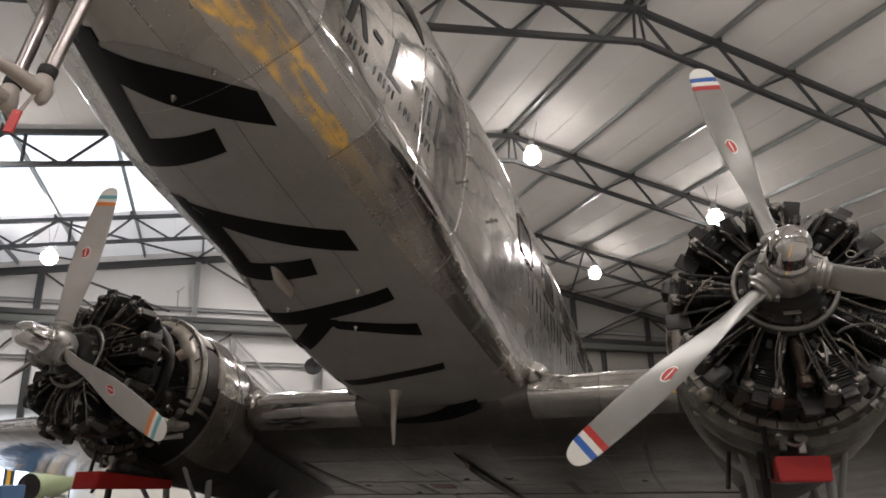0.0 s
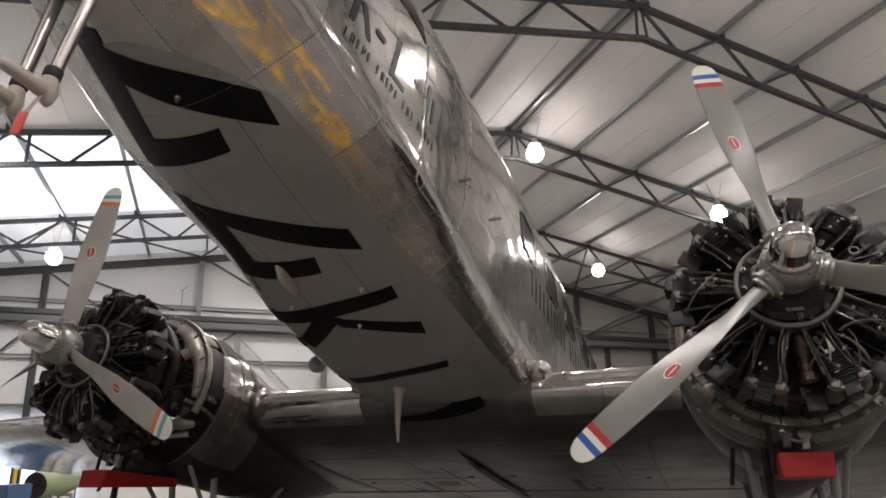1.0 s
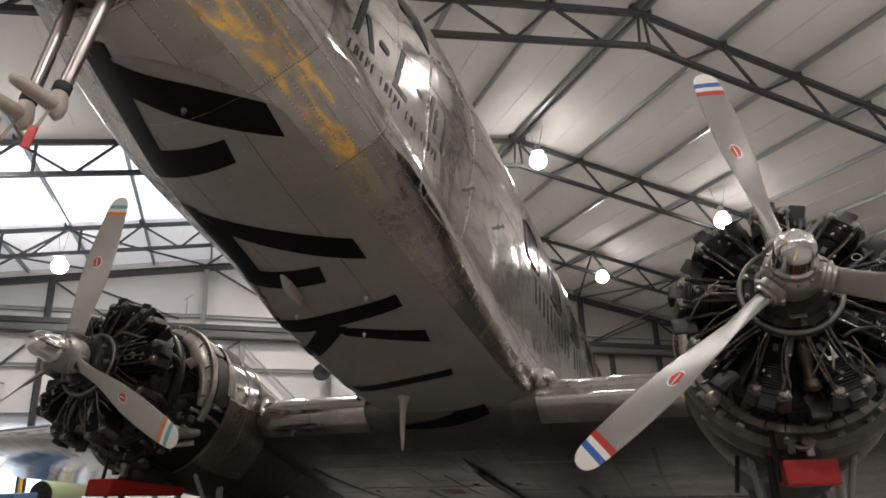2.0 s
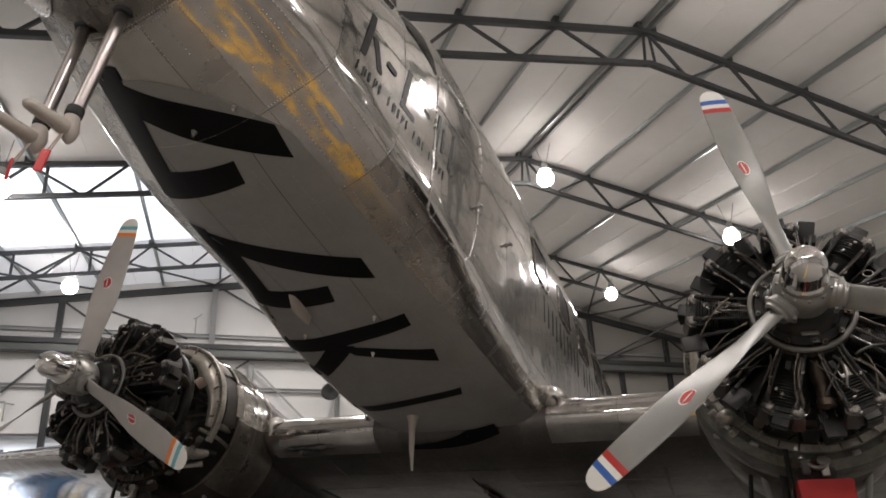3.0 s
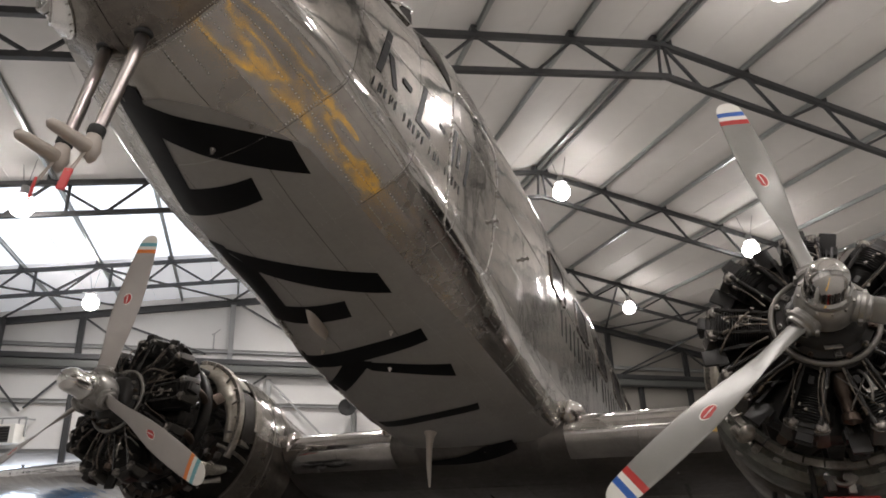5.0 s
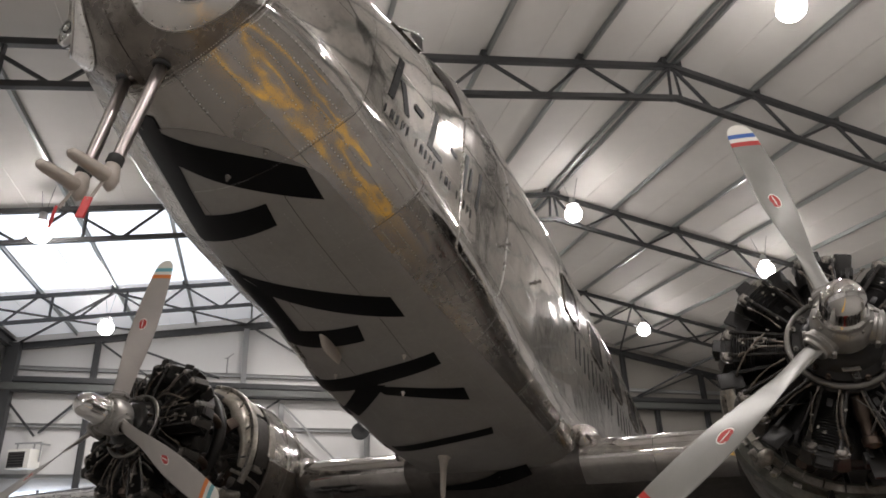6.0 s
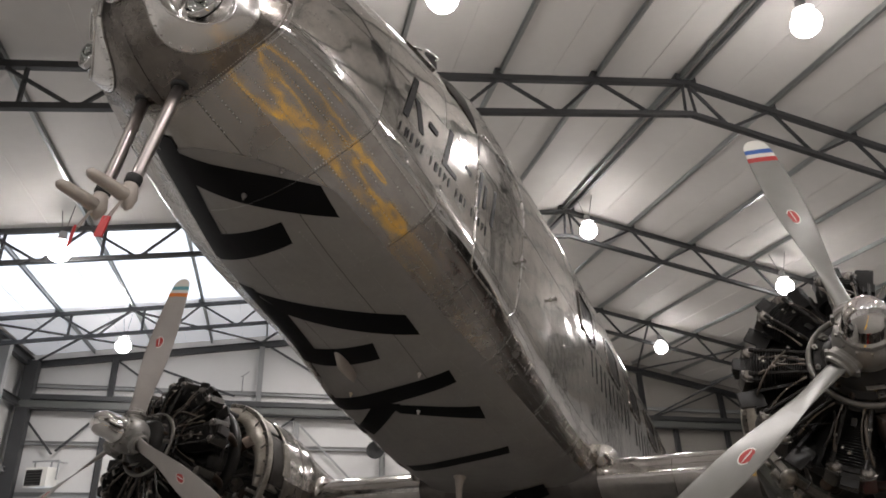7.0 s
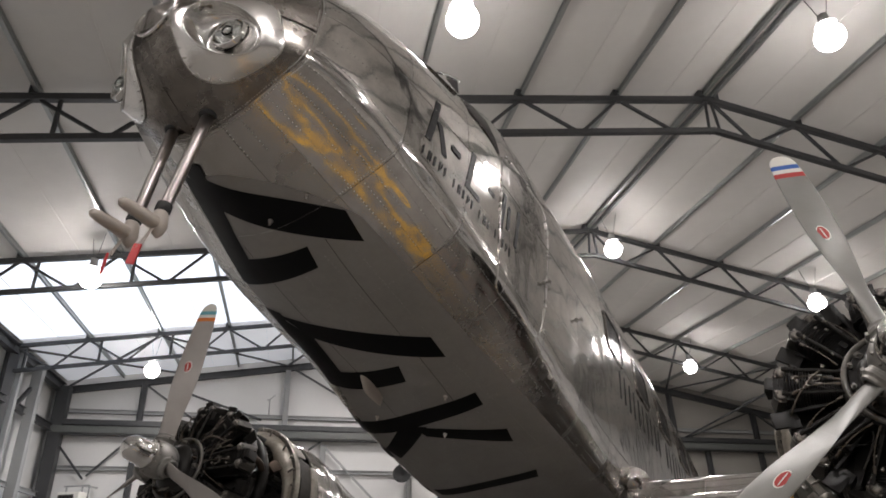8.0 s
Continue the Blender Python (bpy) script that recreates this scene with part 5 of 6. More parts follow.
ME_PLUG = simple_mesh("spark_plug", lambda bm: lathe(bm, [(0.001, -0.03), (0.008, -0.03), (0.008, -0.005), (0.013, -0.004), (0.013, 0.012), (0.018, 0.014), (0.018, 0.03), (0.001, 0.03)],
                                                     pose(0, -0.105, 0.54, -20), 10), M_PALE)
ME_INTAKE = simple_mesh("intake_pipe", lambda bm: tube(bm, curve_pts((0.06, 0.24, 0.27), (0.10, 0.26, 0.46), (0.075, 0.10, 0.56), 8), 0.034, 12), M_ENGBLK)
ME_EXPIPE = simple_mesh("exhaust_stub", lambda bm: tube(bm, curve_pts((-0.075, 0.10, 0.56), (-0.09, 0.22, 0.60), (-0.03, 0.32, 0.55), 7), 0.034, 12), M_EXH)
ME_DEFL = simple_mesh("cylinder_baffle", lambda bm: (box(bm, (0.006, 0.13, 0.30), pose(0.112, 0.05, 0.45, 0, 10, 12), 0.002),
                                                     box(bm, (0.09, 0.006, 0.28), pose(0.15, 0.115, 0.45), 0.002)), M_ENGBLK)


ME_GAP = simple_mesh("pressure_baffle", lambda bm: (box(bm, (0.105, 0.03, 0.13), pose(0, 0.03, 0.655, 8), 0.0145), box(bm, (0.13, 0.12, 0.07), pose(0, 0.085, 0.60), 0.02),
                                                    box(bm, (0.02, 0.015, 0.30), pose(0.03, 0.0, 0.46), 0.004)), M_ENGBLK)


def front_plate(bm):
    """Bent sheet round the front of a barrel, with a clamp band and two flanges."""
    lathe(bm, [(0.108, 0.288), (0.112, 0.29), (0.114, 0.37), (0.112, 0.448), (0.108, 0.45)], pose(0, 0, 0, 90), 14, False, (200, 340))
    lathe(bm, [(0.113, 0.352), (0.118, 0.354), (0.118, 0.376), (0.113, 0.378)], pose(0, 0, 0, 90), 14, False, (205, 335))
    box(bm, (0.03, 0.012, 0.05), pose(0.02, -0.118, 0.365), 0.003)


ME_FRONT = simple_mesh("front_baffle", front_plate, M_ENGBLK)
ME_CLIP = simple_mesh("lead_clip", lambda bm: (box(bm, (0.012, 0.012, 0.02), None, 0.003)), M_PALE)


def engine(s, tilt):
    bm = bmesh.new()
    lathe(bm, [(0.001, .10), (0.085, .10), (0.11, .11), (0.12, .135), (0.17, .15), (0.20, .17), (0.215, .20), (0.255, .215), (0.262, .24), (0.262, .27), (0.285, .275),
               (0.30, .29), (0.30, .56), (0.27, .58), (0.26, .70), (0.20, .74), (0.001, .74)], None, 36)
    body = sharp(part("engine", bm, M_ENGBLK, plane, "black nine-cylinder radial engine, uncowled and oily"))
    body.matrix_basis = pose(s * NX, 0, 0)

    def put(name, me, m):
        o = new(name, me)
        o.parent = body
        o.matrix_basis = m
        return o
    for k in range(9):
        ang = 90 + 40 * k
        base = pose(0, CY, 0, 0, 90 - ang, 0)
        put("cylinder", ME_CYL, base)
        for q in (-1, 1):
            put("rocker_box", ME_ROCK, base @ pose(q * 0.082, 0.0, 0.638, 0, q * 22, 0))
            put("rocker_cover", ME_COVER, base @ pose(q * 0.082, -0.004, 0.638, 0, q * 22, 0))
            put("pushrod_tube", ME_ROD, base @ pose(q * 0.045, 0, 0.0, 0, q * 3.4, 0))
            put("ignition_lead", ME_LEAD, base @ pose(q * 0.05 - 0.01, 0, 0, 0, q * random.uniform(0, 6), random.uniform(-22, 22)))
        put("spark_plug", ME_PLUG, base @ pose(0.015, 0.0, 0.0))
        for q in (0.38, 0.47, 0.55):
            put("lead_clip", ME_CLIP, base @ pose(random.uniform(-.1, .1), -0.15 + random.uniform(-.01, .02), q + random.uniform(-.03, .03), 0, random.uniform(0, 90), 0))
        put("head_baffle", ME_BAFFLE, base @ pose(random.uniform(-.006, .006), -0.01, 0.672, random.uniform(-9, 9), random.uniform(-4, 4), random.uniform(-8, 8)))
        put("intake_pipe", ME_INTAKE, base)
        mid = pose(0, CY, 0, 0, 70 - ang, 0)
        put("pressure_baffle", ME_GAP, mid @ pose(random.uniform(-.008, .008), random.uniform(0, .02), random.uniform(-.012, .012), random.uniform(-6, 6), random.uniform(-5, 5), 0))
        put("front_baffle", ME_FRONT, base @ pose(0, 0, 0, 0, 0, random.uniform(-9, 9)))
        put("exhaust_stub", ME_EXPIPE, base)
        put("cylinder_baffle", ME_DEFL, base)
    for k in range(18):
        a = 2 * math.pi * (k + 0.5) / 18
        bm = bmesh.new()
        bmesh.ops.create_cone(bm, segments=6, radius1=0.010, radius2=0.010, depth=0.02, cap_ends=True, matrix=pose(0.274 * math.cos(a), .268, 0.274 * math.sin(a), 90))
        part("case_bolt", bm, M_STEEL, body)
    bm = bmesh.new()
    R0, r0, n1, n2 = 0.280, 0.0175, 60, 12
    rings = [[bm.verts.new(((R0 + r0 * math.cos(b)) * math.cos(a), 0.235 + r0 * math.sin(b), (R0 + r0 * math.cos(b)) * math.sin(a)))
              for b in (2 * math.pi * j / n2 for j in range(n2))] for a in (2 * math.pi * i / n1 for i in range(n1))]
    for i in range(n1):
        for j in range(n2):
            bm.faces.new((rings[i][j], rings[(i + 1) % n1][j], rings[(i + 1) % n1][(j + 1) % n2], rings[i][(j + 1) % n2]))
    part("ignition_ring", bm, M_RING, body, "grey ignition harness ring", True)
    bm = bmesh.new()
    R0, r0 = 0.53, 0.06
    rings = [[bm.verts.new(((R0 + r0 * math.cos(b)) * math.cos(a), 0.78 + r0 * math.sin(b), (R0 + r0 * math.cos(b)) * math.sin(a)))
              for b in (2 * math.pi * j / n2 for j in range(n2))] for a in (2 * math.pi * i / n1 for i in range(n1))]
    for i in range(n1):
        for j in range(n2):
            bm.faces.new((rings[i][j], rings[(i + 1) % n1][j], rings[(i + 1) % n1][(j + 1) % n2], rings[i][(j + 1) % n2]))
    part("exhaust_collector", bm, M_ENGBLK, body, "sooty black exhaust collector ring", True)
    # plates that close the gaps between cylinders behind the heads
    bm = bmesh.new()
    lathe(bm, [(0.29, .57), (0.60, .55), (0.61, .57), (0.29, .59)], None, 36)
    part("rear_baffle", bm, M_ENGBLK, body)
    # name plate, sump and governor on the front of the case
    bm = bmesh.new()
    box(bm, (0.092, 0.004, 0.062), pose(0, 0.160, -0.203, -40, 0, 0), 0.001)
    part("name_plate", bm, M_PALE, body, "blank grey metal plate")
    bm = bmesh.new()
    lathe(bm, [(0.001, .26), (0.045, .26), (0.05, .30), (0.05, .42), (0.036, .44), (0.036, .53), (0.05, .54), (0.05, .58), (0.001, .60)], pose(0.02, 0.36, 0, -90), 16)
    sharp(part("oil_sump", bm, M_EXH, body, "bronze-brown oil sump"))
    bm = bmesh.new()
    tube(bm, curve_pts((-0.05, 0.30, -0.28), (-0.12, 0.26, -0.40), (-0.10, 0.34, -0.58), 8), 0.009, 8)
    part("oil_pipe", bm, M_LEAD, body, "", True)
    bm = bmesh.new()
    tube(bm, curve_pts((0.11, 0.31, -0.30), (0.17, 0.25, -0.38), (0.13, 0.30, -0.50), 8), 0.009, 8)
    part("oil_pipe", bm, M_STEEL, body, "", True)
    # small fittings round the nose of the case
    for k in range(16):
        a = radians(22.5 * k + random.uniform(-7, 7))
        r = random.uniform(0.225, 0.262)
        bm = bmesh.new()
        at = Matrix.Translation((r * math.cos(a), 0.205, r * math.sin(a))) @ pose(0, 0, 0, 0, -math.degrees(a), 0)
        if k % 3 == 0:
            box(bm, (0.045, 0.05, 0.035), at, 0.006)
            lathe(bm, [(0.001, -0.04), (0.010, -0.04), (0.012, -0.02), (0.018, -0.018), (0.018, 0.0)], at, 10)
        else:
            lathe(bm, [(0.001, -0.035), (0.009, -0.034), (0.011, -0.015), (0.016, -0.014), (0.016, 0.02)], at, 8)
        part("case_fitting", bm, random.choice((M_STEEL, M_ENGGREY, M_EXH, M_RING)), body)
    # loop of wire hanging from the harness
    bm = bmesh.new()
    pts = [(-0.42 + 0.022 * math.cos(2 * math.pi * k / 16), 0.27, 0.09 + 0.022 * math.sin(2 * math.pi * k / 16)) for k in range(17)]
    tube(bm, pts, 0.0035, 6, False)
    part("wire_loop", bm, M_PALE, body)
    bm = bmesh.new()
    pts = [(0.40 + 0.026 * math.cos(2 * math.pi * k / 16), 0.27, 0.185 + 0.022 * math.sin(2 * math.pi * k / 16)) for k in range(17)]
    tube(bm, pts, 0.004, 6, False)
    part("wire_loop", bm, M_PALE, body)
    for k in (2, 5, 7, 3):
        base = pose(0, CY, 0, 0, 90 - (90 + 40 * k), 0)
        bm = bmesh.new()
        for q in (-1, 1):
            box(bm, (0.006, 0.012, 0.07), base @ pose(q * 0.026 + 0.012, -0.132, 0.43), 0.001)
        box(bm, (0.058, 0.012, 0.024), base @ pose(0.012, -0.134, 0.452), 0.002)
        part("baffle_clamp", bm, M_STEEL, body)
    for k in range(10):
        a0 = radians(random.uniform(0, 360))
        bm = bmesh.new()
        r1, r2 = random.uniform(0.33, 0.42), random.uniform(0.5, 0.62)
        a1 = a0 + random.uniform(-0.5, 0.5)
        p, q = Vector((r1 * math.cos(a0), random.uniform(.26, .34), r1 * math.sin(a0))), Vector((r2 * math.cos(a1), random.uniform(.3, .36), r2 * math.sin(a1)))
        mid = (p + q) / 2 + Vector((random.uniform(-.06, .06), -0.06, random.uniform(-.06, .06)))
        tube(bm, curve_pts(p, mid, q, 7), random.choice((0.004, 0.006, 0.009)), 7)
        part("wire", bm, random.choice((M_ENGGREY, M_LEAD, M_RUBBER)), body, "", True)
    return body


engine(1, 0)
engine(-1, 0)

# ---- nose: landing lights, centre duct, pitot masts ----


def landing_light(s):
    mir = lambda d: d if s > 0 else 180 - d
    y0, d0 = LIGHT_Y, LIGHT_D
    c = skin(y0, mir(d0))
    n = skin_normal(y0, mir(d0))
    axis = (n * 0.55 + Vector((s * 0.02, -0.62, -0.08))).normalized()
    e1 = axis.cross(Vector((0, 0, 1))).normalized()
    e2 = e1.cross(axis)
    lip_c = c + n * 0.022 + Vector((-0.035 * s, -0.062, 0.012))
    NP, NQ = 56, 12
    rim, lip = [], []
    for k in range(NP):
        a = 2 * math.pi * k / NP
        p = skin(y0 + 0.185 * math.cos(a), mir(d0 + 38 * math.sin(a)), 0.004)
        rim.append(p)
    cl, nl = skin(y0 - 0.035, mir(d0 + 3)), skin_normal(y0 - 0.035, mir(d0 + 3))
    ea = skin(y0 + 0.093, mir(d0 + 3)) - skin(y0 - 0.163, mir(d0 + 3))
    eu = skin(y0 - 0.035, mir(d0 + 28)) - skin(y0 - 0.035, mir(d0 - 22))
    ra, ru = ea.length / 2 * 0.97, eu.length / 2 * 0.95
    ea = (ea - nl * ea.dot(nl)).normalized()
    eu = (eu - nl * eu.dot(nl) - ea * eu.dot(ea)).normalized()
    for k in range(NP):
        a = 2 * math.pi * k / NP
        lip.append(cl + nl * (0.004 + 0.012 * math.cos(a) - 0.010 * math.sin(a)) + ea * (ra * math.cos(a)) + eu * (ru * math.sin(a)))
    vs, fs = [], []
    for q in range(NQ + 1):
        t = q / NQ
        for k in range(NP):
            bulge = math.sin(math.pi * t) * 0.010
            ease = t * t * (3 - 2 * t) * 0.5 + t * 0.5
            vs.append(rim[k].lerp(lip[k], t) + n * (bulge * (1 - 0.4 * t)))
    for q in range(NQ):
        for k in range(NP):
            fs.append((q * NP + k, q * NP + (k + 1) % NP, (q + 1) * NP + (k + 1) % NP, (q + 1) * NP + k))
    fairing = raw("landing_light", vs, fs, M_FAIRING, plane, "polished landing-light fairing let into the nose")
    lc = Vector((0.362 * s, -2.838, 0.672))
    lamp = aim(lc, lc + Vector((0.16 * s, -1, -0.10)))
    vs, fs = [], []
    ring = []
    inv = lamp.inverted()
    for p in lip:
        v = inv @ p
        a = math.atan2(v.z, v.x)
        ring.append(lamp @ Vector((0.094 * math.cos(a), -0.012, 0.094 * math.sin(a))))
    for q in range(9):
        t = q / 8
        for k in range(NP):
            vs.append(lip[k].lerp(ring[k], t) - n * 0.05 * math.sin(math.pi * t))
    for q in range(8):
        for k in range(NP):
            fs.append((q * NP + k, q * NP + (k + 1) % NP, (q + 1) * NP + (k + 1) % NP, (q + 1) * NP + k))
    raw("bowl", vs, fs, M_BOWL, fairing, "mirror-bright bowl")
    bm = bmesh.new()
    tube(bm, lip + lip[:2], 0.006, 8, False)
    part("lip_bead", bm, M_BOWL, fairing, "", True)
    bm = bmesh.new()
    lathe(bm, [(0.085, -0.02), (0.092, 0.0), (0.090, 0.02), (0.084, 0.024), (0.080, 0.02), (0.080, -0.02)], lamp, 30)
    part("lamp_rim", bm, M_CHROME, fairing, "", True)
    bm = bmesh.new()
    lathe(bm, [(0.080, 0.01), (0.065, 0.030), (0.04, 0.044), (0.001, 0.050)], lamp, 30)
    part("lens", bm, M_LENS, fairing, "clear glass lens", True)
    bm = bmesh.new()
    lathe(bm, [(0.079, 0.0), (0.06, -0.025), (0.03, -0.04), (0.001, -0.045)], lamp, 30)
    part("mirror", bm, M_CHROME, fairing, "", True)
    bm = bmesh.new()
    lathe(bm, [(0.012, -0.04), (0.012, -0.01), (0.022, 0.0), (0.026, 0.012), (0.020, 0.026), (0.001, 0.032)], lamp, 16)
    part("bulb", bm, M_CHROME, fairing, "", True)
    for k in range(0, NP, 2):
        p = rim[k].lerp(lip[k], 0.09) + n * 0.008
        bm = bmesh.new()
        bmesh.ops.create_uvsphere(bm, u_segments=8, v_segments=4, radius=0.0045, matrix=Matrix.Translation(p))
        part("screw", bm, M_RIVET, fairing, "", True)
    bm = bmesh.new()
    tube(bm, rim + rim[:2], 0.0035, 6, False)
    part("edge_bead", bm, M_STEEL, fairing)


landing_light(1)
landing_light(-1)

# oval cooling duct in the tip of the nose


def nose_y(x, z):
    """The station at which the nose skin stands at (x, z)."""
    lo, hi = -3.06, -2.0
    for _ in range(40):
        y = (lo + hi) / 2
        w, zb, zt, zm, nb, nt = station(y)
        n, h = (nb, zm - zb) if z < zm else (nt, zt - zm)
        if abs(x / w) ** n + abs((z - zm) / h) ** n < 1:
            hi = y
        else:
            lo = y
    return hi


bm = bmesh.new()
pts = []
for k in range(41):
    a = 2 * math.pi * k / 40
    x, z = 0.125 * math.cos(a), 0.835 + 0.165 * math.sin(a)
    pts.append((x, nose_y(x, z) - 0.006, z))
tube(bm, pts, 0.011, 10, False)
duct = part("nose_duct", bm, M_CHROME, plane, "dark oval air duct with bright lip", True)
ctr = Vector((0, -3.01, 0.825))
raw("duct_mouth", [ctr + (Vector(p) - ctr) * 1.0 + Vector((0, 0.004, 0)) for p in pts[:-1]] + [ctr + Vector((0, 0.15, 0))],
    [(k, (k + 1) % 40, 40) for k in range(40)], M_DUCT, duct)


def pitot(s):
    x0, x1 = 0.117 * s, 0.090 * s
    bm = bmesh.new()
    top = Vector((x0, -2.63, 0.47))
    bot = Vector((x1, -2.625, -0.20))
    tube(bm, [top.lerp(bot, t) for t in (0, .3, .6, .85, 1)], [0.028, 0.027, 0.025, 0.023, 0.022], 16)
    mast = part("pitot_mast", bm, M_MAST, plane, "dull metal pitot mast with a covered head", True)
    bm = bmesh.new()
    tube(bm, [top.lerp(bot, .52) + Vector((0, 0.022, 0)), top.lerp(bot, 1.0) + Vector((0, 0.022, 0))], 0.009, 10)
    part("pressure_pipe", bm, M_MAST, mast, "", True)
    bm = bmesh.new()
    lathe(bm, [(0.024, -.012), (0.04, -.010), (0.045, 0.004), (0.04, 0.012), (0.022, 0.014)], Matrix.Translation((x0, -2.63, 0.437)) @ pose(0, 0, 0, 90 + 12, 0, 0), 20)
    part("grommet", bm, M_RUBBER, mast, "black rubber grommet", True)
    bm = bmesh.new()
    tube(bm, [(x1, -2.625, -.118), (x1, -2.625, -.125), (x1, -2.625, -.16), (x1, -2.625, -.170)], [0.026, 0.034, 0.034, 0.028], 16)
    part("sleeve", bm, M_RUBBER, mast, "black rubber sleeve", True)
    bm = bmesh.new()
    tube(bm, [(x1, -2.625, -.165), (x1, -2.622, -.195), (x1, -2.612, -.235), (x1, -2.603, -.270), (x1, -2.600, -.288)], [0.028, 0.034, 0.036, 0.022, 0.006], 16)
    tube(bm, [(x1, -2.600, -.235), (x1, -2.64, -.232), (x1, -2.70, -.236), (x1, -2.77, -.244), (x1, -2.80, -.248), (x1, -2.812, -.249)],
         [0.020, 0.033, 0.029, 0.026, 0.021, 0.008], 16)
    part("pitot_cover", bm, M_CREAM, mast, "cream sock-shaped pitot cover", True)
    for q in (-1, 1):
        bm = bmesh.new()
        tube(bm, [(x1 + q * 0.006, -2.635, -.262), (x1 + q * 0.012, -2.655, -.37)], 0.0035, 6)
        part("cord", bm, M_CREAM, mast)
    bm = bmesh.new()
    box(bm, (0.034, 0.010, 0.095), pose(x1, -2.66, -.415, 6, 4 * s, 25 * s), 0.004)
    tag = part("warning_tag", bm, M_REDTAG, mast, "small red warning tag")
    bm = bmesh.new()
    lathe(bm, [(0.006, -.007), (0.009, -.007), (0.009, .007), (0.006, .007)], pose(x1, -2.66, -.378), 12, True)
    part("eyelet", bm, M_PALE, mast)


pitot(1)
pitot(-1)

# ---- aerials and fittings under the belly ----
bm = bmesh.new()
b = Vector((-0.228, 1.367, -0.112))
tube(bm, [b + Vector((0, 0, 0.01)), b + Vector((0, 0, -0.012)), b + Vector((0, 0, -0.03)), b + Vector((0, 0.0, -0.10)), b + Vector((0.006, 0.012, -0.30)), b + Vector((0.02, 0.02, -0.46)), b + Vector((0.021, 0.02, -0.47))],
     [0.058, 0.056, 0.042, 0.030, 0.022, 0.010, 0.004], 16)
part("aerial_mast", bm, M_CREAM, fuselage, "cream tapered aerial mast under the belly", True)
bm = bmesh.new()
rings = []
for t, zz in ((0, 0.0), (0.5, -0.035), (1, -0.07), (1.25, -0.082)):
    k = 1 - 0.25 * t if t <= 1 else 0.25
    ring = []
    for i in range(20):
        a = 2 * math.pi * i / 20
        yy = 0.145 * math.cos(a) * k
        xx = 0.030 * math.sin(a) * k * (1 - 0.45 * math.cos(a))
        ring.append(bm.verts.new((-0.232 + xx, -0.52 + yy + 0.02 * t, skin(-0.52 + yy, belly_deg(-0.232, -0.52 + yy)).z + zz)))
    rings.append(ring)
for a, b in zip(rings, rings[1:]):
    for i in range(20):
        bm.faces.new((a[i], a[(i + 1) % 20], b[(i + 1) % 20], b[i]))
bm.faces.new(rings[-1])
part("aerial_fairing", bm, M_CREAM, fuselage, "cream streamlined aerial fairing", True)
for x, y, m in ((0.221, -0.295, M_CREAM), (-0.417, -0.153, M_CREAM), (-0.006, 0.141, M_WHITE), (0.30, -2.05, M_STEEL), (0.05, -2.02, M_STEEL)):
    p = skin(y, belly_deg(x, y))
    bm = bmesh.new()
    lathe(bm, [(0.016, 0.0), (0.014, 0.012), (0.008, 0.016), (0.007, 0.032), (0.001, 0.034)], Matrix.Translation(p) @ pose(0, 0, 0, -90), 12)
    part("belly_stud", bm, m, fuselage)
for y, z in ((-0.164, 0.887), (0.545, 0.982)):
    d = side_deg(y, z)
    p, n = skin(y, d), skin_normal(y, d)
    m = aim(p, p + n)
    bm = bmesh.new()
    lathe(bm, [(0.022, 0.0), (0.020, 0.010), (0.010, 0.014), (0.009, 0.04), (0.014, 0.05), (0.001, 0.056)], m, 14)
    tube(bm, [m @ Vector((-0.03, 0.04, 0)), m @ Vector((0.03, 0.045, 0))], 0.006, 8)
    part("earthing_plug", bm, M_STEEL, fuselage, "small dark socket on the side")

# ---- side windows and cockpit glazing ----


def skin_frame(name, loop, width, lift, material, parent, label=""):
    """A raised strip along a closed loop of (y, degrees)."""
    vs, fs = [], []
    n = len(loop)
    cy = sum(p[0] for p in loop) / n
    cd = sum(p[1] for p in loop) / n
    for y, d in loop:
        p0 = skin(y, d, 0.002)
        inner = skin(cy + (y - cy) * (1 - width), cd + (d - cd) * (1 - width), 0.002)
        nn = skin_normal(y, d)
        vs += [p0, p0 + nn * lift, inner + nn * lift, inner]
    for i in range(n):
        j = (i + 1) % n
        for k in range(4):
            fs.append((4 * i + k, 4 * i + (k + 1) % 4, 4 * j + (k + 1) % 4, 4 * j + k))
    return sharp(raw(name, vs, fs, material, parent, label))


def skin_fill(name, loop, off, material, parent, label=""):
    n = len(loop)
    cy, cd = sum(p[0] for p in loop) / n, sum(p[1] for p in loop) / n
    vs, fs = [skin(cy, cd, off)], []
    for t in (0.4, 0.75, 1.0):
        for y, d in loop:
            vs.append(skin(cy + (y - cy) * t, cd + (d - cd) * t, off))
    for i in range(n):
        j = (i + 1) % n
        fs.append((0, 1 + i, 1 + j))
        for r in range(2):
            a = 1 + r * n
            fs.append((a + i, a + n + i, a + n + j, a + j))
    return raw(name, vs, fs, material, parent, label)


def rounded(y0, y1, d0, d1, r=0.25, n=5):
    out = []
    ry, rd = (y1 - y0) / 2, (d1 - d0) / 2
    for cx, cz, st in ((1, 1, 0), (-1, 1, 90), (-1, -1, 180), (1, -1, 270)):
        for k in range(n + 1):
            a = radians(st + 90 * k / n)
            out.append(((y0 + y1) / 2 + ry * (cx * (1 - r) + r * math.cos(a)), (d0 + d1) / 2 + rd * (cz * (1 - r) + r * math.sin(a))))
    return out


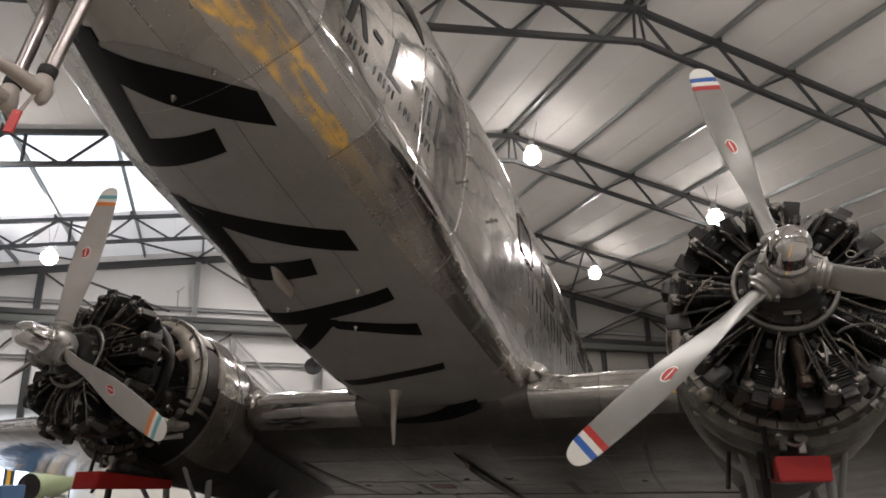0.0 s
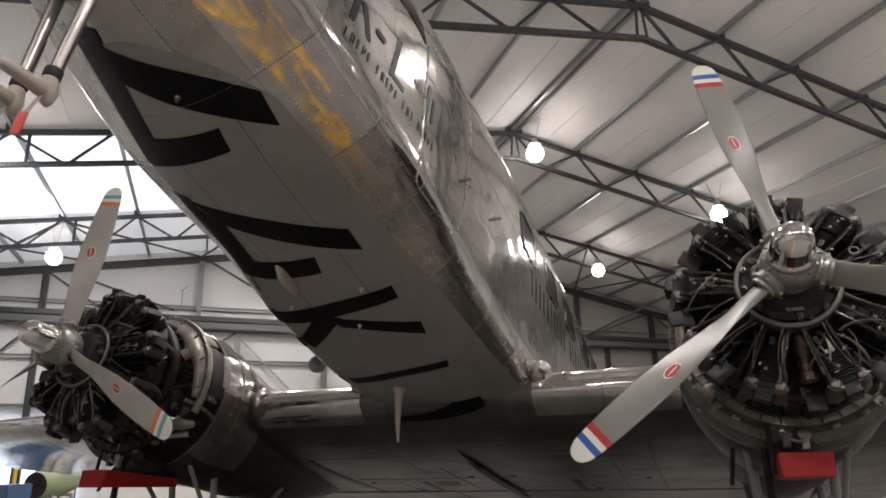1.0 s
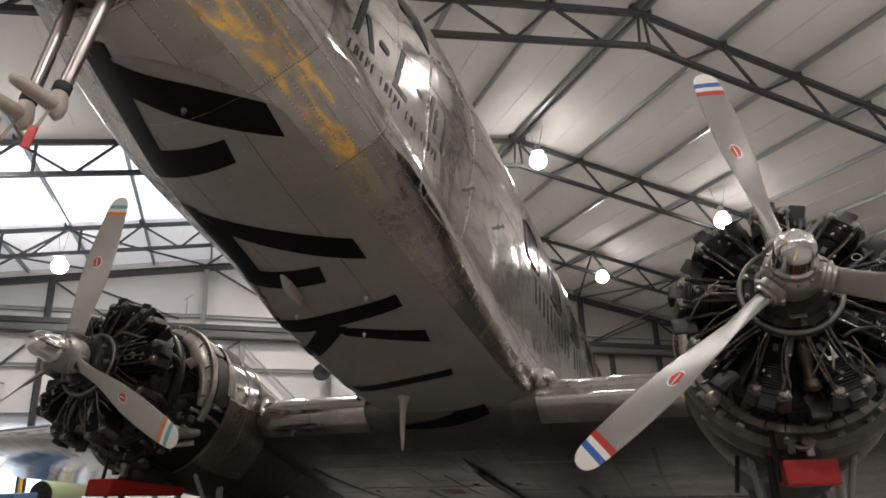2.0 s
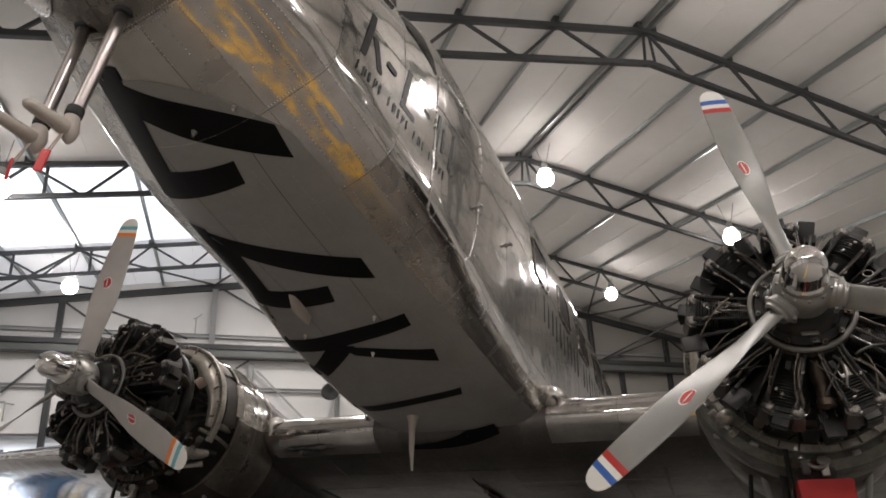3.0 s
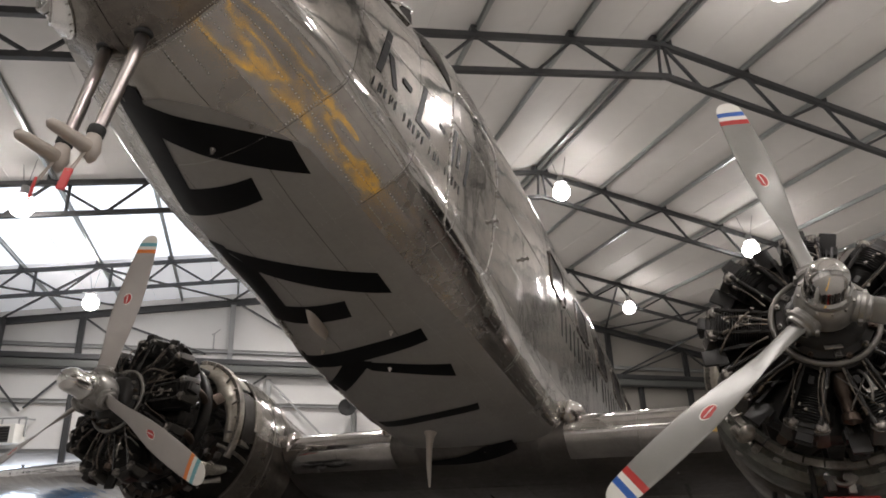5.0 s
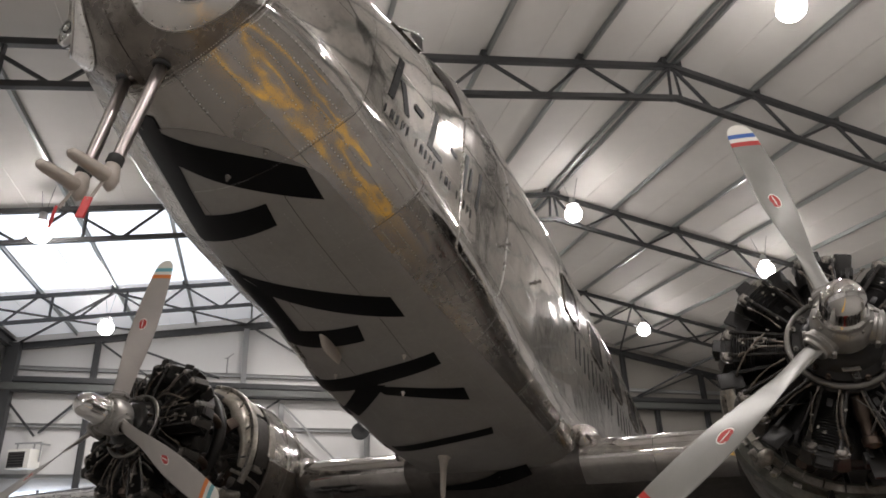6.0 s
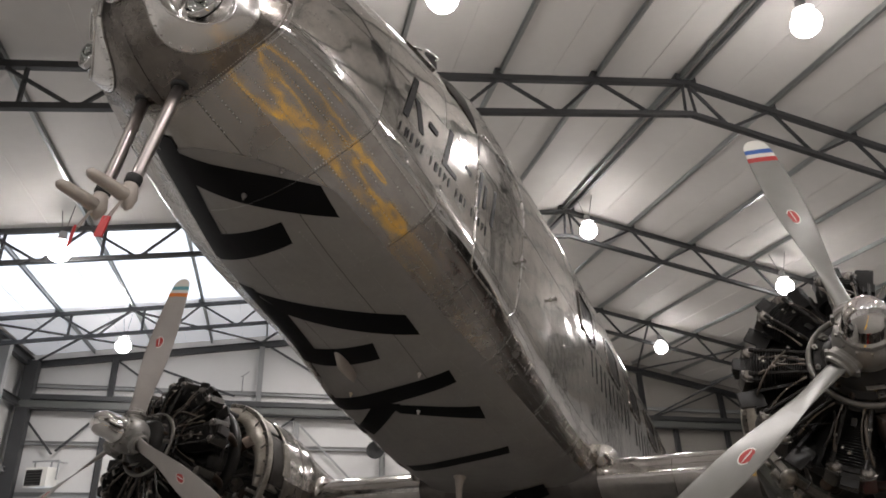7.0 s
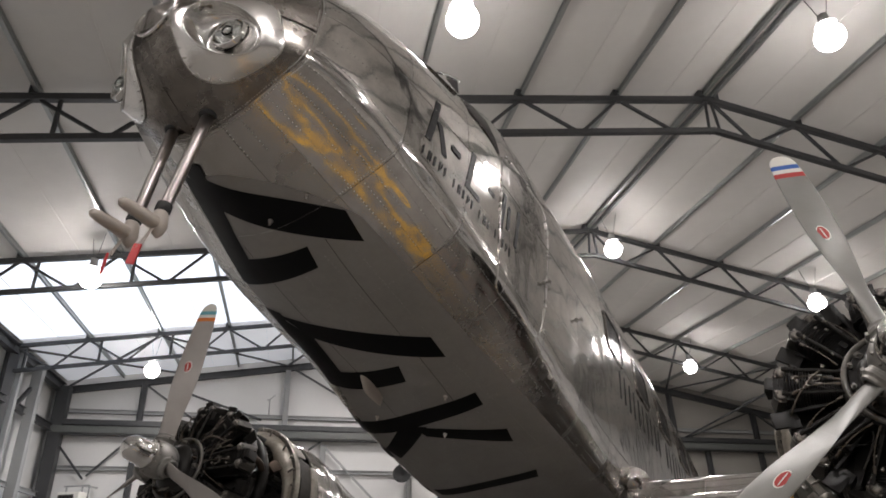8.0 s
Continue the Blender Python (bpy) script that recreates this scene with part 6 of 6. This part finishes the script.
for i in range(7):
    for s in (1, -1):
        y0 = 1.45 + 1.0 * i
        d0, d1 = side_deg(y0, 1.24), side_deg(y0, 1.66)
        lp = rounded(y0, y0 + 0.52, d0, d1)
        if s < 0:
            lp = [(y, 180 - d) for y, d in lp]
        w = skin_fill("cabin_window", lp, 0.006, M_WINDOW, fuselage, "dark rectangular cabin window")
        skin_frame("window_frame", lp, 0.08, 0.012, M_SKIN2, w)
for s in (1, -1):
    lp = [(-1.30, 43), (-1.275, 31), (-1.11, 25.5), (-0.925, 19.5), (-0.955, 26), (-1.02, 35), (-1.15, 42)]
    lp = lp if s > 0 else [(y, 180 - d) for y, d in lp]
    w = skin_fill("cockpit_window", lp, 0.009, M_WINDOW, fuselage, "dark cockpit side window")
    skin_frame("window_frame", lp, 0.03, 0.003, M_SKIN2, w)

# front windscreen: glass let into the brow, with a bright hood above it
for s in (1, -1):
    lp = [(-1.72, 40), (-1.70, 58), (-1.62, 84), (-1.30, 84), (-1.32, 58), (-1.38, 41)]
    lp = lp if s > 0 else [(y, 180 - d) for y, d in lp]
    w = skin_fill("windscreen", lp, 0.010, M_WINDOW, fuselage, "dark windscreen pane")
    skin_frame("window_frame", lp, 0.07, 0.018, M_SKIN2, w)
    bm = bmesh.new()
    tube(bm, [(0.60 * s, -1.54, 1.85), (0.635 * s, -1.40, 1.95), (0.64 * s, -1.26, 2.06), (0.60 * s, -1.17, 2.16), (0.35 * s, -1.10, 2.23), (0.02 * s, -1.08, 2.25)], 0.011, 8)
    part("windscreen_hood", bm, M_CHROME, fuselage, "", True)
    tri = raw("quarter_pane", [(0.66 * s, -1.45, 1.84), (0.635 * s, -1.40, 1.94), (0.64 * s, -1.26, 2.05), (0.69 * s, -1.30, 1.82)], [(0, 1, 2, 3)], M_WINDOW, fuselage, smooth=False)

# raised strip round the crew door, with two hinges
bm = bmesh.new()
edge = [(-0.30, 0.362), (-0.56, 0.375), (-0.82, 0.392), (-0.87, 0.41), (-0.915, 0.48), (-0.93, 0.58), (-0.93, 0.75), (-0.925, 1.05), (-0.91, 1.35), (-0.88, 1.52), (-0.80, 1.60), (-0.45, 1.66),
        (-0.12, 1.66), (-0.06, 1.60), (-0.05, 1.45), (-0.076, 1.22), (-0.12, 0.92), (-0.17, 0.65), (-0.24, 0.42), (-0.30, 0.362), (-0.35, 0.364)]
tube(bm, [skin(y, side_deg(y, z), 0.004) for y, z in edge], 0.0065, 6, False)
door = part("crew_door_edge", bm, M_RIVET, fuselage, "dented metal strip round the crew door", True)
for y, z in ((-0.13, 0.86), (-0.085, 1.18)):
    p, n = skin(y, side_deg(y, z)), skin_normal(y, side_deg(y, z))
    bm = bmesh.new()
    tube(bm, [p + n * 0.012 + Vector((-0.05, -0.05, 0.0)) * 0.6, p + n * 0.016 + Vector((0, 0.05, 0.01)) * 0.6], 0.012, 8)
    part("hinge", bm, M_STEEL, door)

# ---- painted bars along the side ----


def side_bar(name, y0, z0, y1, z1, y2, z2, y3, z3, off=0.0038, n=8):
    vs, fs = [], []
    for i in range(n + 1):
        t = i / n
        for a, b in (((y0, z0), (y1, z1)), ((y3, z3), (y2, z2))):
            y, z = a[0] * (1 - t) + b[0] * t, a[1] * (1 - t) + b[1] * t
            vs.append(skin(y, side_deg(y, z), off))
    for i in range(n):
        k = 2 * i
        fs.append((k, k + 1, k + 3, k + 2))
    return raw(name, vs, fs, M_LETTER, fuselage)


def bar(y, z, w, h, lean=0.0, off=0.0038):
    return side_bar("painted_bar", y, z, y + lean, z + h, y + lean + w, z + h, y + w, z, off)


# large group: two bars, dash, bar, dash, two bars
bar(-1.80, 0.83, 0.05, 0.39, 0.07)
bar(-1.64, 0.83, 0.05, 0.22, -0.07)
bar(-1.55, 0.955, 0.10, 0.045)
bar(-1.385, 0.80, 0.05, 0.36, 0.07)
bar(-1.335, 0.80, 0.13, 0.045)
bar(-1.11, 0.99, 0.09, 0.04)
bar(-0.945, 0.81, 0.045, 0.36, 0.07)
bar(-0.84, 0.88, 0.04, 0.22, 0.03)
bar(-0.72, 0.82, 0.045, 0.36, 0.07)
# small line below it
y = -1.81
for word in (5, 5, 3, 5):
    for k in range(word):
        bar(y, 0.687, 0.010 + 0.004 * (k % 3), 0.074, 0.006)
        if k % 2:
            bar(y + 0.022, 0.687 + 0.03 * (k % 3 == 0), 0.008, 0.074 - 0.03 * (k % 3 == 0), 0.006)
        y += 0.0515
    y += 0.048
# tall line behind the wing root
y = 1.74
for word in (5, 5, 3, 5):
    for k in range(word):
        bar(y, 0.85, 0.035, 0.30, 0.03)
        bar(y + 0.16, 0.85, 0.030, 0.30, 0.03)
        y += 0.33
    y += 0.18

# rivet rows on the skin
vs, fs = [], []


def rivet(y, d, r=0.0036, off=0.0025):
    p, n = skin(y, d, off), skin_normal(y, d)
    e1 = n.orthogonal().normalized()
    e2 = n.cross(e1)
    k = len(vs)
    for i in range(5):
        a = 2 * math.pi * i / 5
        vs.append(p + r * (e1 * math.cos(a) + e2 * math.sin(a)))
    for i in range(5):
        a = 2 * math.pi * i / 5
        vs.append(p + 0.6 * r * (e1 * math.cos(a) + e2 * math.sin(a)) + n * r * 0.55)
    for i in range(5):
        fs.append((k + i, k + (i + 1) % 5, k + 5 + (i + 1) % 5, k + 5 + i))
    fs.append(tuple(k + 5 + i for i in range(5)))


for d in (-72, -63, -54, -48, -42.5, -37, -29.5, -22, -14, -7, 1, 10, 18, 27, 36, 45, -108, -126, -143):
    y = -2.53
    while y < 1.9:
        if not (d < -52 and y > -2.34):
            rivet(y, d + (0.45 if d in AB else 0), 0.0042 if d in AB else 0.0036)
        y += 0.025
for d in (-64, -76, -90, -104):
    y = -1.70
    while y < 1.25:
        rivet(y, d, 0.0024, 0.0021)
        y += 0.03
for y in (-1.36, -0.78, -0.16, 0.56):
    d = -120
    while d < -54:
        rivet(y, d, 0.0022, 0.0021)
        d += 2.2
for y in YB[:7]:
    d = -130 if y < -1.9 else -52
    while d < 60:
        rivet(y - 0.014, d)
        rivet(y + 0.014, d) if y < -2.4 or y > 0 else None
        d += 1.35
tagged(raw("rivets", vs, fs, M_RIVET, fuselage), "rows of small domed rivets", kind="stuff")

# ---- other exhibits and fittings, seen under the wing ----
pod = thing("weapon_pod", "pale green torpedo-shaped pod with a dark perforated end, on a trolley", "pod", (-13.9, 8.8, 0))
m = aim((0, 0, 1.19), (-0.3, 1.4, 1.28)) @ Matrix.Scale(1.3, 4)
bm = bmesh.new()
lathe(bm, [(0.24, 0.0), (0.275, 0.05), (0.28, 0.4), (0.26, 0.8), (0.20, 1.1), (0.11, 1.35), (0.001, 1.46)], m, 28)
part("pod_body", bm, M_GREEN, pod, "", True)
bm = bmesh.new()
lathe(bm, [(0.001, 0.03), (0.20, 0.02), (0.245, -0.01), (0.25, -0.03), (0.235, -0.02), (0.001, -0.005)], m, 28)
part("pod_end", bm, M_RUBBER, pod, "dark perforated end plate", True)
for k in range(19):
    r = 0 if k == 0 else 0.085 if k < 7 else 0.17
    a = 0 if k == 0 else 2 * math.pi * k / (6 if k < 7 else 12)
    bm = bmesh.new()
    lathe(bm, [(0.022, -0.03), (0.030, -0.03), (0.030, 0.0), (0.022, 0.0)], m @ pose(r * math.cos(a), 0, r * math.sin(a)), 10, True)
    part("tube_mouth", bm, M_EXH, pod)
for yy in (0.3, 0.9):
    bm = bmesh.new()
    for q in (-1, 1):
        beam(bm, (q * 0.36, yy, 0), (q * 0.22, yy, 0.92), 0.06, 0.06)
    beam(bm, (-0.26, yy, 0.90), (0.26, yy, 0.90), 0.07, 0.07)
    part("stand", bm, M_GIRT, pod)

deck = thing("work_platform", "yellow tubular steel maintenance platform with rails", "platform", (-16.2, 9.95, 0))
for x, y in ((-0.65, -0.5), (0.65, -0.5), (-0.65, 0.5), (0.65, 0.5)):
    bm = bmesh.new()
    tube(bm, [(x, y, 0), (x, y, 1.8)], 0.045, 10)
    part("post", bm, M_YELLOW, deck)
for z in (0.42, 1.09, 1.77):
    bm = bmesh.new()
    tube(bm, [(-0.65, -0.5, z), (0.65, -0.5, z), (0.65, 0.5, z), (-0.65, 0.5, z), (-0.65, -0.5, z)], 0.035, 8)
    part("rail", bm, M_YELLOW, deck)
bm = bmesh.new()
box(bm, (1.3, 1.0, 0.04), pose(0, 0, 0.38), 0.006)
part("deck_plate", bm, M_GIRT, deck)

cab = thing("tool_cabinet", "blue steel tool cabinet with a drawer front", "cabinet", (-13.35, 7.6, 0))
bm = bmesh.new()
box(bm, (0.9, 0.6, 1.26), pose(0, 0, 0.65), 0.015)
part("body", bm, M_BLUEBOX, cab)
for k in range(5):
    bm = bmesh.new()
    box(bm, (0.82, 0.02, 0.20), pose(0, -0.305, 0.20 + 0.225 * k), 0.006)
    d = part("drawer", bm, M_BLUEBOX, cab)

for nm, at, size, lab in (("display_board", (-17.1, 12.3, 0), (0.72, 0.05, 1.74), "white upright display board on a foot"),
                          ("display_board", (-14.3, 13.2, 0), (2.9, 0.06, 1.22), "white low display board with dark bars of print")):
    b = thing(nm, lab, "board", at)
    b.rotation_euler = (0, 0, radians(38))
    bm = bmesh.new()
    box(bm, (size[0], size[1], size[2] - 0.3), pose(0, 0, 0.3 + (size[2] - 0.3) / 2), 0.01)
    part("panel", bm, M_WHITE, b)
    for q in (-1, 1):
        bm = bmesh.new()
        box(bm, (0.05, 0.4, 0.32), pose(q * size[0] * 0.4, 0, 0.16), 0.01)
        part("foot", bm, M_GIRT, b)
    if size[0] > 1:
        for k in range(9):
            bm = bmesh.new()
            box(bm, (0.045, 0.006, 0.16), pose(-0.8 + 0.13 * k, -0.034, 1.05))
            part("print_bar", bm, M_BLACK, b)

heat = thing("air_heater", "white boxed air heater with dark louvred front on the wall", "heater", hall(-15.1, WV - 0.62, 4.1))
heat.rotation_euler = (0, 0, PSI + radians(-22))
bm = bmesh.new()
box(bm, (0.80, 0.55, 0.62), None, 0.025)
part("casing", bm, M_WHITE, heat)
bm = bmesh.new()
box(bm, (0.58, 0.02, 0.50), pose(-0.07, -0.272, -0.02), 0.004)
part("grille", bm, M_ENGBLK, heat, "dark grille")
for k in range(6):
    bm = bmesh.new()
    box(bm, (0.56, 0.03, 0.02), pose(-0.07, -0.285, -0.23 + 0.085 * k, 35), 0.004)
    part("louvre", bm, M_ENGGREY, heat)
bm = bmesh.new()
beam(bm, (-0.4, 0.0, 0.52), (0.55, 0.0, 0.52), 0.05, 0.05)
for q in (-0.3, 0.3, 0.55):
    beam(bm, (q, 0.0, 0.30 if q < 0.5 else -0.1), (q, 0.0, 0.53), 0.04, 0.04)
beam(bm, (0.3, 0.0, 0.52), (0.3, 0.75, 0.52), 0.05, 0.05)
part("bracket", bm, M_GIRT, heat)

sp = thing("loudspeaker", "black horn loudspeaker fixed to a wall column", "loudspeaker", hall(-3.85, WV - 0.55, 4.93))
bm = bmesh.new()
lathe(bm, [(0.001, 0.34), (0.10, 0.34), (0.13, 0.25), (0.18, 0.10), (0.33, -0.22), (0.35, -0.25), (0.34, -0.26), (0.30, -0.22), (0.001, 0.0)], pose(0, 0, 0, -12, 0, 25), 24)
part("horn", bm, M_RUBBER, sp, "", True)
bm = bmesh.new()
beam(bm, (0.0, 0.1, 0.0), UX * 0.30 + VX * 0.45, 0.06, 0.06)
part("bracket", bm, M_STEELDK, sp)

wb = thing("wall_aerial", "small grey aerial bracket on the end wall", "aerial", hall(-8.95, WV - 0.02, 7.2))
bm = bmesh.new()
tube(bm, [(0, 0, 0), -VX * 0.06 + Vector((0, 0, 0.1)), -VX * 0.06 + Vector((0, 0, 0.62))], 0.022, 8)
part("stem", bm, M_GIRT, wb)
bm = bmesh.new()
tube(bm, [-VX * 0.06 - UX * 0.10 + Vector((0, 0, 0.58)), -VX * 0.06 + Vector((0, 0, 0.60)), -VX * 0.06 + UX * 0.2 + Vector((0, 0, 0.78))], 0.02, 8)
part("arm", bm, M_GIRT, wb)
